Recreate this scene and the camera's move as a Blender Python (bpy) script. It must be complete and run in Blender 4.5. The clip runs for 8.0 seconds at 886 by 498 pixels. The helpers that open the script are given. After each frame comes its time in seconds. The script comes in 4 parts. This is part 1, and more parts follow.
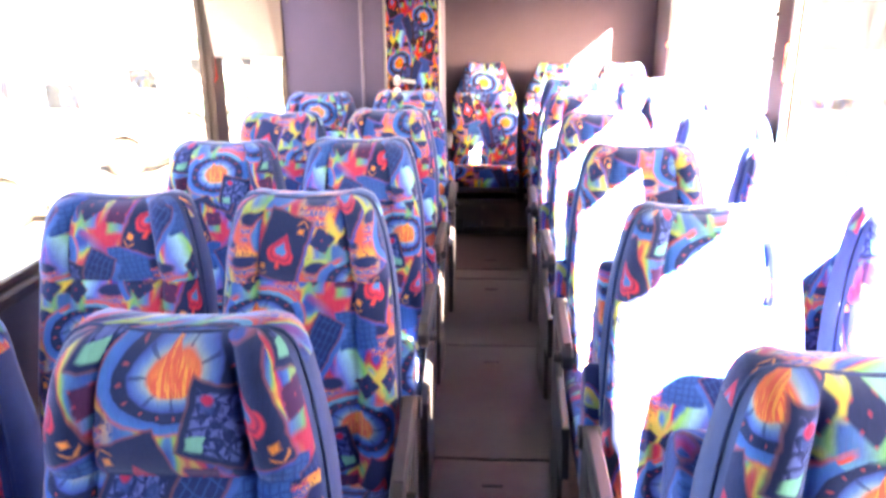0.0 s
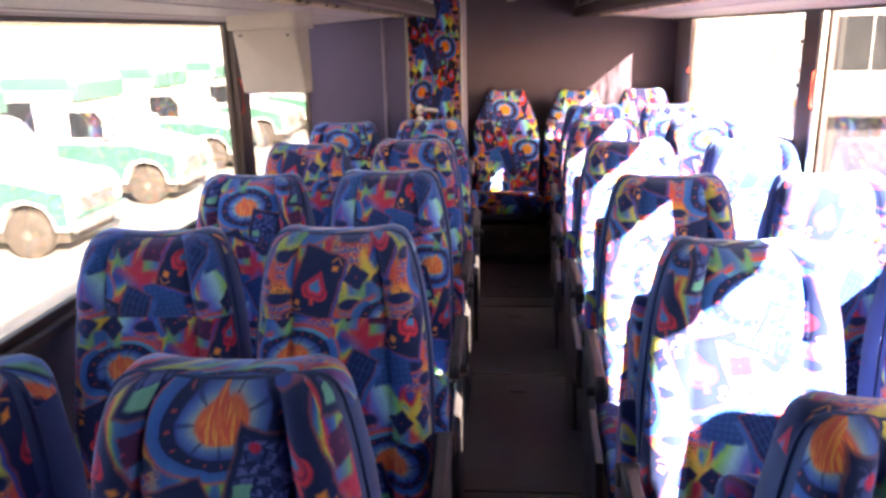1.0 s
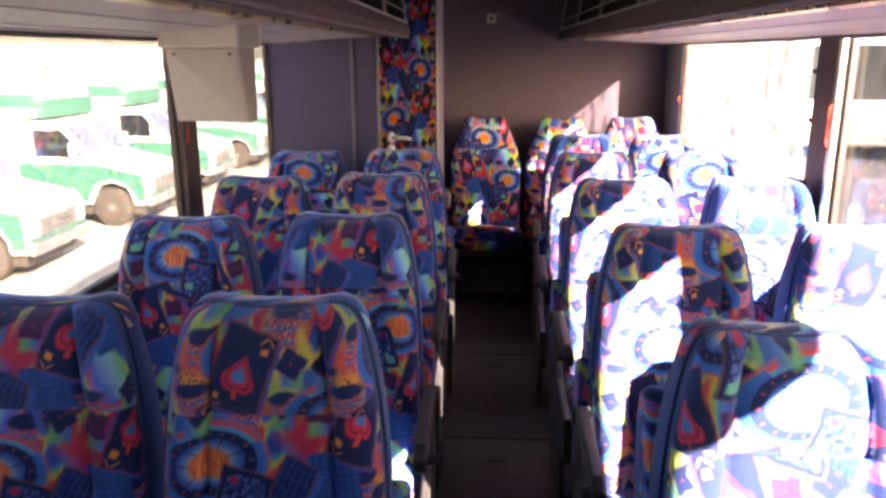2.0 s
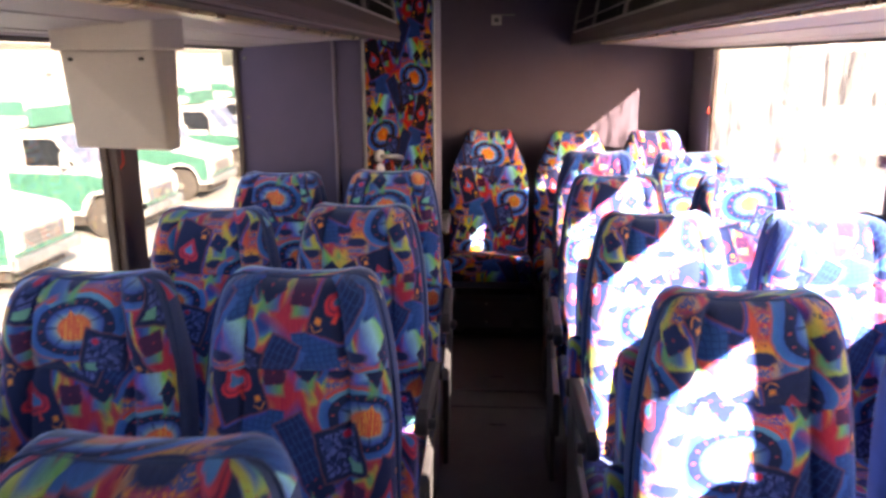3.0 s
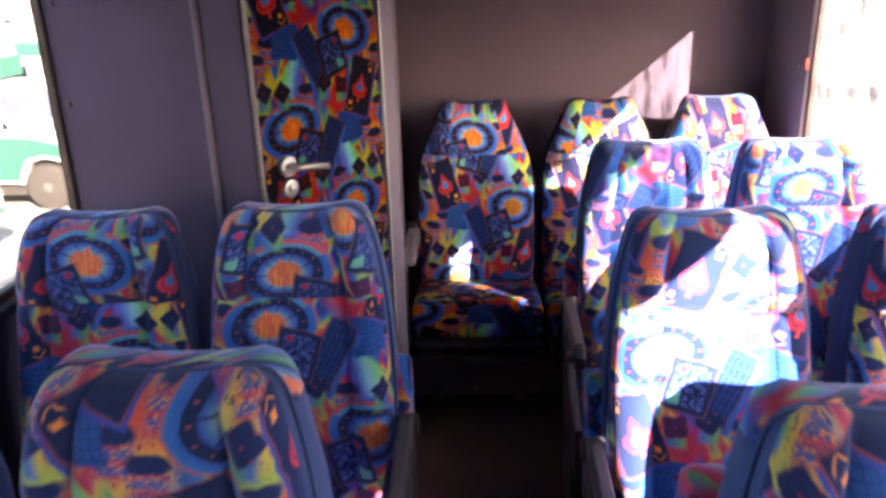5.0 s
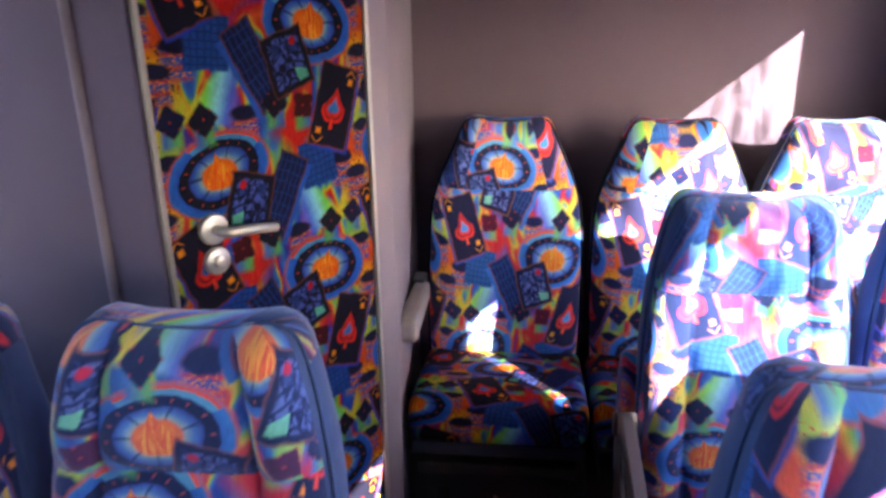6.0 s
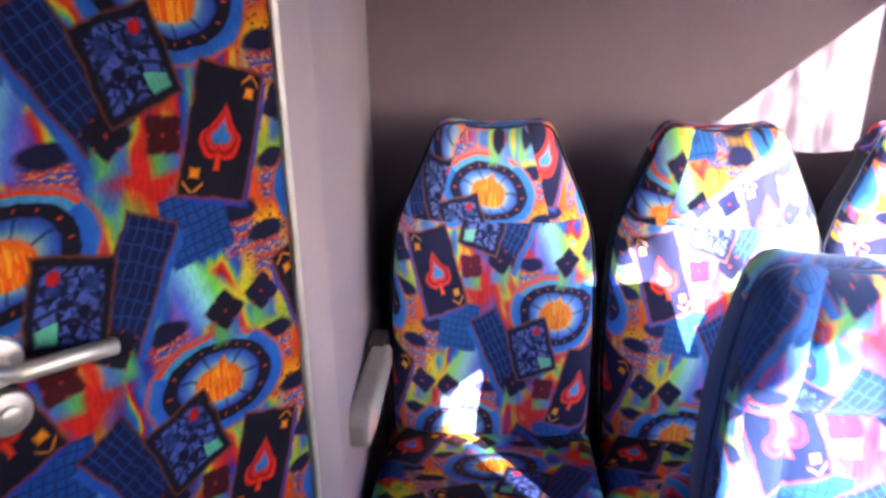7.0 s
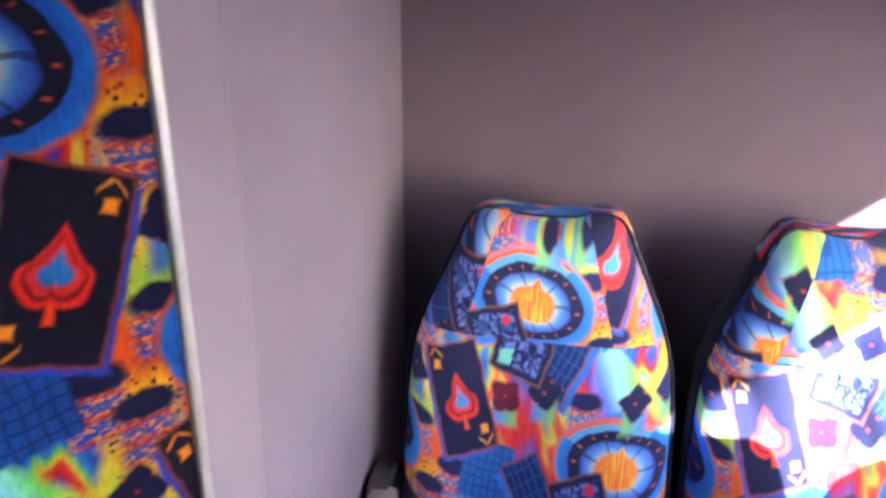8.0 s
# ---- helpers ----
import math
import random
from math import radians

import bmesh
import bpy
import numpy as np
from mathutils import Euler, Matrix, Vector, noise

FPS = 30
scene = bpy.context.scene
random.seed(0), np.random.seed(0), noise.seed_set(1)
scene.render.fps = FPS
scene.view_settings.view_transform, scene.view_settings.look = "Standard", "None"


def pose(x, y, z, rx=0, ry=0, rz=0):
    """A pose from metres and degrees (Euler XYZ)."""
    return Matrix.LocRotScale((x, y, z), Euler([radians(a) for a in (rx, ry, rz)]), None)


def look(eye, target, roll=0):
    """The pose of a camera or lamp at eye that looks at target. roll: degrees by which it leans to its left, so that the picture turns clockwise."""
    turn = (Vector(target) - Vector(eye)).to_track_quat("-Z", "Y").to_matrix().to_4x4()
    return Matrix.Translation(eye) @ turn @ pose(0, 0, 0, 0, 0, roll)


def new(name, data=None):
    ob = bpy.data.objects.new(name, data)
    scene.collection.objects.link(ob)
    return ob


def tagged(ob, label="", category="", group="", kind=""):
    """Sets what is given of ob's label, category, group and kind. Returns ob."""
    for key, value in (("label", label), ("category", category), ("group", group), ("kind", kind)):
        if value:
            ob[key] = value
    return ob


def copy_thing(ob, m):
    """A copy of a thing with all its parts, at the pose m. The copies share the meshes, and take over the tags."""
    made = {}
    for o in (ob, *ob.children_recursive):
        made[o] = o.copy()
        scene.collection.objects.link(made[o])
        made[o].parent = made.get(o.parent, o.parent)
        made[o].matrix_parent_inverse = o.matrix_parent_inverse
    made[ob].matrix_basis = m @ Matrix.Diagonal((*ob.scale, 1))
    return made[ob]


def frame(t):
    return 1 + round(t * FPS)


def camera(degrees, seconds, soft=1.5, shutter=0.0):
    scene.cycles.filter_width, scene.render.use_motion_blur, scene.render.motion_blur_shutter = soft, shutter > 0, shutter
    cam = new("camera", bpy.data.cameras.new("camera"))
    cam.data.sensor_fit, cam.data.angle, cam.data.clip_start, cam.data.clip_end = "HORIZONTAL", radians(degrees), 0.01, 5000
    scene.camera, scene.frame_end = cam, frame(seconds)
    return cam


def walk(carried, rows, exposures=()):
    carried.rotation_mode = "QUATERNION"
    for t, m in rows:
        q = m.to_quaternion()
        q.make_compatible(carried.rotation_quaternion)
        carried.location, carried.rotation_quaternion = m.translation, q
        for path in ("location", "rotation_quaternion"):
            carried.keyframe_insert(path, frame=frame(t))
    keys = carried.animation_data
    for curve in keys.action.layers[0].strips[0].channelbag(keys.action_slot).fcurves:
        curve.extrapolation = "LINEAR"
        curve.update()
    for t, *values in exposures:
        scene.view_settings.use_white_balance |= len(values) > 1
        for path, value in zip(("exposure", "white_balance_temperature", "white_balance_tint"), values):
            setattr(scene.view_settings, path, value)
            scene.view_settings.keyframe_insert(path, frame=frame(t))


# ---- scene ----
cam = camera(60.8, 8.0, soft=3.0, shutter=0.3)
PATH = [
    (0, (0.272, 0.02, 1.539), (0.157, 1.922, 0.929), -0.5),
    (0.5, (0.27, -0.011, 1.588), (0.154, 1.93, 1.119), -0.5),
    (1, (0.231, 0.026, 1.571), (0.072, 1.941, 1.018), -1.3),
    (2.3, (0.233, 0.546, 1.57), (0.152, 2.483, 1.078), -0.5),
    (2.5, (0.226, 0.618, 1.601), (0.14, 2.552, 1.1), -1.2),
    (3, (0.251, 1.006, 1.566), (0.131, 2.942, 1.081), -0.3),
    (3.5, (0.286, 1.351, 1.574), (0.163, 3.264, 1.003), -1.7),
    (3.7, (0.276, 1.505, 1.566), (0.199, 3.432, 1.037), -0.6),
    (4, (0.242, 1.733, 1.567), (0.186, 3.641, 0.97), -0.6),
    (4.2, (0.23, 1.887, 1.551), (0.169, 3.795, 0.952), -1.0),
    (5.5, (0.3, 2.895, 1.582), (0.166, 4.776, 0.915), -1.9),
    (6, (0.313, 3.274, 1.564), (0.099, 5.145, 0.888), -0.9),
    (6.5, (0.287, 3.603, 1.552), (0.073, 5.464, 0.849), -1.4),
    (6.7, (0.271, 3.733, 1.546), (0.062, 5.588, 0.826), -1.5),
    (7, (0.269, 3.902, 1.537), (0.119, 5.749, 0.786), -0.7),
    (7.2, (0.283, 4.012, 1.524), (0.050, 5.874, 0.830), -0.4),
    (7.5, (0.303, 4.19, 1.525), (-0.087, 6.019, 0.817), 0.8),
    (7.7, (0.318, 4.257, 1.532), (-0.108, 6.088, 0.832), 0.4),
    (8, (0.334, 4.343, 1.54), (-0.056, 6.181, 0.854), 0.2),
]
EXPOSURES = [(0.0, 6.25, 8900, 24), (0.3, 5.5, 8700, 24), (0.6, 4.83, 8350, 24), (0.9, 4.48, 8350, 24), (1.2, 4.23, 8350, 24), (2.3, 3.98, 8350, 23), (4.2, 3.84, 7900, 22), (5.5, 4.28, 7050, 22), (6.0, 4.47, 6900, 17), (7.0, 4.82, 6550, 16), (7.5, 4.68, 6300, 17), (8.0, 4.92, 6020, 16)]
walk(cam, [(t, look(eye, target, roll)) for t, eye, target, roll in PATH], EXPOSURES)

# ---- sky and sun ----
SUN_WAY = Vector((-0.70, 1.0, -0.57)).normalized()
sky_world = bpy.data.worlds.new("sky")
scene.world = sky_world
sky_world.use_nodes = True
sky_nodes = sky_world.node_tree.nodes
sky_tex = sky_nodes.new("ShaderNodeTexSky")
sky_tex.sky_type = "NISHITA"
sky_tex.sun_disc = False
sky_tex.sun_elevation = math.asin(-SUN_WAY.z)
sky_tex.sun_rotation = math.atan2(-SUN_WAY.x, -SUN_WAY.y)
sky_tex.air_density, sky_tex.dust_density = 1.0, 2.0
sky_world.node_tree.links.new(sky_tex.outputs[0], sky_nodes["Background"].inputs[0])
sky_nodes["Background"].inputs[1].default_value = 0.13
sun_data = bpy.data.lights.new("sun", "SUN")
sun_data.energy, sun_data.angle, sun_data.color = 5.0, radians(0.5), (1.0, 0.95, 0.88)
sun_lamp = new("sun", sun_data)
sun_lamp.matrix_world = look((30, -40, 25), (30 + SUN_WAY.x, -40 + SUN_WAY.y, 25 + SUN_WAY.z))


# ---- materials ----
class Ex:
    """A value in a shader's node tree, with arithmetic."""

    def __init__(self, tree, sock):
        self.tree, self.sock = tree, sock

    def op(self, kind, *others, clamp=False):
        n = self.tree.nodes.new("ShaderNodeMath")
        n.operation, n.use_clamp = kind, clamp
        for k, o in enumerate((self, *others)):
            if isinstance(o, Ex):
                self.tree.links.new(o.sock, n.inputs[k])
            else:
                n.inputs[k].default_value = o
        return Ex(self.tree, n.outputs[0])

    def __add__(self, o): return self.op("ADD", o)
    def __sub__(self, o): return self.op("SUBTRACT", o)
    def __mul__(self, o): return self.op("MULTIPLY", o)
    def __truediv__(self, o): return self.op("DIVIDE", o)
    def abs(self): return self.op("ABSOLUTE")
    def max(self, o): return self.op("MAXIMUM", o)
    def min(self, o): return self.op("MINIMUM", o)
    def inside(self, edge=0.0024):
        """1 where the value is below zero, 0 above, over a soft edge."""
        return (self * (-0.5 / edge) + 0.5).op("ADD", 0.0, clamp=True)


def mix_colour(tree, fac, a, b):
    n = tree.nodes.new("ShaderNodeMix")
    n.data_type = "RGBA"
    for k, o in ((0, fac), (6, a), (7, b)):
        if isinstance(o, Ex):
            tree.links.new(o.sock, n.inputs[k])
        elif hasattr(o, "links"):
            tree.links.new(o, n.inputs[k])
        elif isinstance(o, (tuple, list)):
            n.inputs[k].default_value = (*o, 1)
        else:
            n.inputs[k].default_value = o
    return n.outputs[2]


def ramp(tree, fac, stops):
    n = tree.nodes.new("ShaderNodeValToRGB")
    els = n.color_ramp.elements
    while len(els) < len(stops):
        els.new(0.5)
    for e, (p, c) in zip(els, stops):
        e.position, e.color = p, (*c, 1)
    tree.links.new(fac, n.inputs[0])
    return n.outputs[0]


def noise_at(tree, vec, scale, detail=3.0, rough=0.55, distort=0.0):
    n = tree.nodes.new("ShaderNodeTexNoise")
    n.inputs["Scale"].default_value = scale
    n.inputs["Detail"].default_value = detail
    n.inputs["Roughness"].default_value = rough
    n.inputs["Distortion"].default_value = distort
    if vec is not None:
        tree.links.new(vec, n.inputs["Vector"])
    return n.outputs["Fac"]


def vec_of(tree, x, y, z=0.0):
    n = tree.nodes.new("ShaderNodeCombineXYZ")
    for k, o in enumerate((x, y, z)):
        if isinstance(o, Ex):
            tree.links.new(o.sock, n.inputs[k])
        else:
            n.inputs[k].default_value = o
    return n.outputs[0]


NAVY, INK, ROYAL, SKYB = (0.018, 0.022, 0.085), (0.016, 0.017, 0.05), (0.022, 0.09, 0.40), (0.07, 0.26, 0.62)
RED, ORANGE, GOLD = (0.56, 0.022, 0.035), (0.72, 0.14, 0.02), (0.80, 0.46, 0.03)
REP_U, REP_V = 0.446, 0.484


def casino_pattern():
    """A node group: the printed plush of the seats, cards, roulette wheels and dice on a rainbow ground, by metres of cloth."""
    t = bpy.data.node_groups.new("casino_plush", "ShaderNodeTree")
    t.interface.new_socket("Vector", in_out="INPUT", socket_type="NodeSocketVector")
    t.interface.new_socket("Color", in_out="OUTPUT", socket_type="NodeSocketColor")
    gi, go = t.nodes.new("NodeGroupInput"), t.nodes.new("NodeGroupOutput")
    sep = t.nodes.new("ShaderNodeSeparateXYZ")
    t.links.new(gi.outputs[0], sep.inputs[0])
    u, v = Ex(t, sep.outputs[0]), Ex(t, sep.outputs[1])
    # hand-drawn wobble
    wob = Ex(t, noise_at(t, gi.outputs[0], 28, 2))
    wob2 = Ex(t, noise_at(t, vec_of(t, u + 3.7, v + 1.9), 28, 2))
    uu, vv = u + (wob - 0.5) * 0.012, v + (wob2 - 0.5) * 0.012

    def place(cu, cv, turn=0.0, sheet=None):
        a, b = sheet or (uu, vv)
        dv = b - cv
        k = (dv / (REP_V / 2)).op("ROUND")
        y = dv - k * (REP_V / 2)
        odd = k.op("PINGPONG", 1.0)
        side = odd * -2.0 + 1.0
        x = (side * a + odd * (REP_U / 2) - cu).op("WRAP", REP_U / 2, -REP_U / 2)
        if not turn:
            return x, y
        c, s = math.cos(radians(turn)), math.sin(radians(turn))
        return x * c + y * s, y * c - x * s

    def box(x, y, w, h):
        return (x.abs() - w).max(y.abs() - h)

    def oval(x, y, w, h):
        """Below zero inside the oval; about metres near its edge."""
        return ((x / w).op("POWER", 2.0) + (y / h).op("POWER", 2.0)).op("SQRT") * min(w, h) - min(w, h)

    # the ground: blue with bursts of the rainbow, drawn in upright strokes
    broad = noise_at(t, vec_of(t, u * 1.0, v * 0.42), 12.0, 2, 0.5, 0.35)
    col = ramp(t, broad, [(0.28, (0.022, 0.05, 0.30)), (0.38, (0.03, 0.11, 0.48)), (0.43, (0.07, 0.27, 0.58)), (0.455, (0.24, 0.54, 0.12)),
                          (0.478, (0.66, 0.52, 0.06)), (0.498, (0.62, 0.11, 0.04)), (0.53, (0.55, 0.025, 0.05)), (0.555, (0.16, 0.05, 0.36)), (0.58, (0.03, 0.10, 0.48)),
                          (0.65, (0.05, 0.22, 0.58)), (0.69, (0.25, 0.55, 0.14)), (0.74, (0.36, 0.52, 0.10)), (0.80, (0.55, 0.06, 0.05))])
    stroke = Ex(t, noise_at(t, vec_of(t, u * 26, v * 1.6), 9, 3, 0.6))
    col = mix_colour(t, ((stroke - 0.54) * 1.3).op("ADD", 0.0, clamp=True), col, (0.05, 0.20, 0.55))
    col = mix_colour(t, ((stroke * -1.0 + 0.42) * 1.8).op("ADD", 0.0, clamp=True), col, (0.32, 0.04, 0.12))
    # light cones
    x, y = place(-0.02, -0.345, 20)
    cone = (x.abs() + y * 0.45 - 0.034).max(y.abs() - 0.055)
    cc = ramp(t, ((x + 0.05) * 10.0).op("ADD", 0.0, clamp=True).sock, [(0.0, (0.45, 0.08, 0.35)), (0.3, (0.12, 0.22, 0.75)), (0.55, (0.30, 0.70, 0.85)), (0.8, (0.25, 0.75, 0.15)), (1.0, (0.8, 0.7, 0.1))])
    col = mix_colour(t, cone.inside(0.006), col, cc)
    x, y = place(0.10, -0.335, -8)
    cone = (x.abs() + y * 0.40 - 0.038).max(y.abs() - 0.062)
    cc = ramp(t, ((x + 0.05) * 10.0).op("ADD", 0.0, clamp=True).sock, [(0.0, (0.75, 0.60, 0.06)), (0.3, (0.40, 0.68, 0.12)), (0.6, (0.12, 0.45, 0.62)), (1.0, (0.03, 0.12, 0.50))])
    col = mix_colour(t, cone.inside(0.006), col, cc)
    # speckled gold patch
    x, y = place(0.128, -0.035, 0)
    gold = oval(x, y, 0.040, 0.105)
    specks = t.nodes.new("ShaderNodeTexVoronoi")
    t.links.new(vec_of(t, u, v), specks.inputs["Vector"])
    specks.inputs["Scale"].default_value = 130
    gc = mix_colour(t, (Ex(t, specks.outputs["Distance"]) - 0.33).inside(0.06), GOLD, INK)
    gc = mix_colour(t, ((y + 0.01) * 30.0).op("ADD", 0.0, clamp=True), gc, ORANGE)
    col = mix_colour(t, gold.inside(0.01), col, gc)
    # red splash
    x, y = place(-0.047, -0.19, 45)
    col = mix_colour(t, box(x, y, 0.038, 0.038).inside(0.016), col, mix_colour(t, ((stroke - 0.40) * 3.0).op("ADD", 0.0, clamp=True), RED, (0.66, 0.07, 0.035)))
    crumbs = Ex(t, noise_at(t, vec_of(t, u * 1.0, v * 1.6), 150, 2, 0.6))
    # stacks of chips: striped drums below dark ovals
    # mottled yellow and green strip beside the ace
    x, y = place(0.122, -0.165)
    yc = mix_colour(t, ((y + 0.02) * 25.0).op("ADD", 0.0, clamp=True), (0.42, 0.60, 0.09), (0.80, 0.54, 0.04))
    yc = mix_colour(t, (crumbs - 0.63).op("GREATER_THAN", 0.0), yc, (0.55, 0.10, 0.04))
    col = mix_colour(t, oval(x, y, 0.033, 0.066).inside(0.008), col, yc)
    for cu, cv in ((0.125, -0.205), (0.058, -0.262), (0.10, -0.30), (-0.062, -0.385)):
        x, y = place(cu, cv)
        drum = box(x, y + 0.028, 0.026, 0.028)
        bands = (y * 320.0).op("SINE")
        dc = mix_colour(t, (bands + (stroke - 0.5) * 3.0).op("GREATER_THAN", 0.35), (0.05, 0.13, 0.48), (0.45, 0.06, 0.16))
        dc = mix_colour(t, (crumbs - 0.56).op("GREATER_THAN", 0.0), dc, (0.78, 0.34, 0.04))
        col = mix_colour(t, drum.inside(0.006) * 0.9, col, dc)
        col = mix_colour(t, oval(x, y, 0.029, 0.0135).inside(), col, NAVY)
    # blue card backs
    x, y = place(-0.001, -0.262, 8)
    gb = (x * 480.0).op("SINE").max((y * 480.0).op("SINE"))
    col = mix_colour(t, box(x, y, 0.044, 0.045).inside(), col, mix_colour(t, gb.op("GREATER_THAN", 0.75), (0.022, 0.12, 0.40), (0.016, 0.07, 0.27)))
    # roulette wheel
    x, y = place(0.0, 0.0, -13)
    r = ((x / 1.46).op("POWER", 2.0) + y.op("POWER", 2.0)).op("SQRT")
    ang = y.op("ARCTAN2", x)
    glow = noise_at(t, vec_of(t, u, v), 14, 2)
    wheel = ramp(t, (r / 0.075).sock, [(0.0, (0.85, 0.45, 0.04)), (0.30, (0.80, 0.20, 0.02)), (0.37, (0.30, 0.46, 0.55)), (0.46, (0.10, 0.26, 0.62)), (0.56, (0.05, 0.12, 0.50)),
                                       (0.60, INK), (0.76, INK), (0.78, (0.03, 0.15, 0.55)), (0.93, (0.04, 0.22, 0.62)), (1.0, ORANGE)])
    wheel = mix_colour(t, ((r / 0.075 - 0.57).inside(0.02)) * ((r / 0.075).op("GREATER_THAN", 0.33)) * ((ang * 9.0).op("SINE").op("GREATER_THAN", 0.9)) * 0.6, wheel, NAVY)
    rim = ((r / 0.075 - 0.86).abs() - 0.09).inside(0.02) * ((ang - 1.9).op("COSINE").op("GREATER_THAN", 0.55))
    wheel = mix_colour(t, rim, wheel, mix_colour(t, (r / 0.075).op("GREATER_THAN", 0.88), (0.10, 0.36, 0.62), (0.72, 0.12, 0.03)))
    pips = ((r / 0.075 - 0.68).abs() - 0.03).inside(0.02) * ((ang * 18.0).op("SINE").op("GREATER_THAN", 0.9))
    wheel = mix_colour(t, pips, wheel, (0.45, 0.08, 0.05))
    col = mix_colour(t, (r - 0.075).inside(), col, wheel)
    peak = oval(x, y + 0.010, 0.034, 0.017).min(x.abs() * 2.0 + (y - 0.006).abs() - 0.034)
    col = mix_colour(t, peak.inside(0.002), col, mix_colour(t, stroke.op("GREATER_THAN", 0.52), (0.80, 0.17, 0.02), (0.88, 0.44, 0.05)))
    # hatched long card and its blue side
    x, y = place(-0.128, -0.068, 28)
    col = mix_colour(t, box(x + 0.012, y + 0.006, 0.034, 0.082).inside(), col, (0.04, 0.16, 0.55))
    hb = (x * 520.0).op("SINE").max((y * 300.0).op("SINE") - 0.15)
    hc = mix_colour(t, hb.op("GREATER_THAN", 0.8), (0.014, 0.028, 0.13), (0.022, 0.085, 0.28))
    hat = box(x, y, 0.033, 0.082)
    col = mix_colour(t, hat.inside(), col, hc)
    col = mix_colour(t, (hat.abs() - 0.0012).inside(), col, (0.26, 0.07, 0.05))
    # dice
    for cu, cv, turn, c in ((-0.094, -0.135, 35, INK), (-0.028, -0.147, -8, (0.10, 0.012, 0.03)), (0.022, -0.387, 40, INK), (0.083, -0.382, 35, NAVY)):
        x, y = place(cu, cv - 0.024, 0)
        col = mix_colour(t, box(x, y, 0.019, 0.020).inside(0.006), col, mix_colour(t, ((x + 0.012) * 40.0).op("ADD", 0.0, clamp=True), (0.16, 0.50, 0.16), (0.09, 0.22, 0.60)))
        x, y = place(cu, cv, turn)
        die = box(x, y, 0.022, 0.022)
        spots = (x * 300.0).op("COSINE").min((y * 300.0).op("COSINE"))
        col = mix_colour(t, die.inside(), col, mix_colour(t, (spots * -1.0 + 0.72).inside(0.15), c, (0.34, 0.04, 0.04)))
    # picture card
    x, y = place(-0.056, -0.064, 16)
    king = box(x, y, 0.047, 0.054)
    face = Ex(t, noise_at(t, vec_of(t, x * 1.0, y * 0.8), 95, 2, 0.5, 0.8))
    kc = mix_colour(t, ((face - 0.50) * 9.0 + 0.5).op("ADD", 0.0, clamp=True), (0.012, 0.015, 0.08), (0.11, 0.17, 0.50))
    kc = mix_colour(t, ((y * 330.0 + x.abs() * 190.0).op("SINE").op("GREATER_THAN", 0.55)) * (y.op("LESS_THAN", 0.012)) * 0.75, kc, (0.012, 0.02, 0.07))
    kc = mix_colour(t, box(x.abs() - 0.021, y - 0.024, 0.010, 0.011).inside() * 0.8, kc, (0.03, 0.07, 0.24))
    kc = mix_colour(t, (y + (x * 0.4)).op("LESS_THAN", -0.012) * (x.op("GREATER_THAN", 0.012)), kc, (0.16, 0.52, 0.42))
    kc = mix_colour(t, (oval(x - 0.022, y - 0.032, 0.008, 0.008)).inside(), kc, RED)
    col = mix_colour(t, king.inside(), col, INK)
    col = mix_colour(t, box(x, y, 0.036, 0.043).inside(), col, kc)
    col = mix_colour(t, (king.abs() - 0.0012).inside(), col, (0.24, 0.09, 0.05))
    # ace of spades
    x, y = place(0.050, -0.160, -19)
    col = mix_colour(t, box(x - 0.008, y + 0.008, 0.047, 0.079).inside(), col, (0.05, 0.10, 0.50))
    ace = box(x, y, 0.048, 0.080)
    col = mix_colour(t, ace.inside(), col, INK)

    def spade(grow):
        lobe = oval(x.abs() - 0.011 * grow, y + 0.012 * grow, 0.0155 * grow, 0.017 * grow)
        tip = x.abs() + (y + 0.014 * grow) * 0.56 - 0.0265 * grow
        tip = tip.max((y + 0.012 * grow) * -1.0)
        return lobe.min(tip * 0.8)
    stem = box(x, y + 0.034, 0.004, 0.012)
    col = mix_colour(t, stem.inside(), col, (0.80, 0.10, 0.03))
    col = mix_colour(t, spade(1.12).inside(), col, (0.75, 0.05, 0.03))
    col = mix_colour(t, spade(0.88).inside(), col, (0.16, 0.01, 0.03))
    col = mix_colour(t, spade(0.76).inside(), col, (0.72, 0.06, 0.05))
    col = mix_colour(t, spade(0.48).inside(), col, (0.05, 0.27, 0.62))
    for k in (1, -1):
        col = mix_colour(t, box(x - 0.030 * k, y - 0.052 * k, 0.006, 0.006).inside(), col, (0.90, 0.38, 0.03))
        col = mix_colour(t, ((x - 0.030 * k).abs() + (y - 0.068 * k) * k - 0.008).abs().max((y - 0.066 * k).abs() - 0.007).max((x - 0.03 * k).abs() - 0.010).op("SUBTRACT", 0.0016).inside(), col, (0.90, 0.38, 0.03))
    col = mix_colour(t, (ace.abs() - 0.0011).inside(), col, (0.34, 0.08, 0.04))
    t.links.new(col, go.inputs[0])
    return t


CASINO = casino_pattern()


def base_material(name, rough=0.6, metallic=0.0):
    m = bpy.data.materials.new(name)
    m.use_nodes = True
    b = m.node_tree.nodes["Principled BSDF"]
    b.inputs["Roughness"].default_value, b.inputs["Metallic"].default_value = rough, metallic
    return m, m.node_tree, b


def bump(tree, b, fac, strength, dist):
    n = tree.nodes.new("ShaderNodeBump")
    n.inputs["Strength"].default_value, n.inputs["Distance"].default_value = strength, dist
    tree.links.new(fac, n.inputs["Height"])
    tree.links.new(n.outputs[0], b.inputs["Normal"])


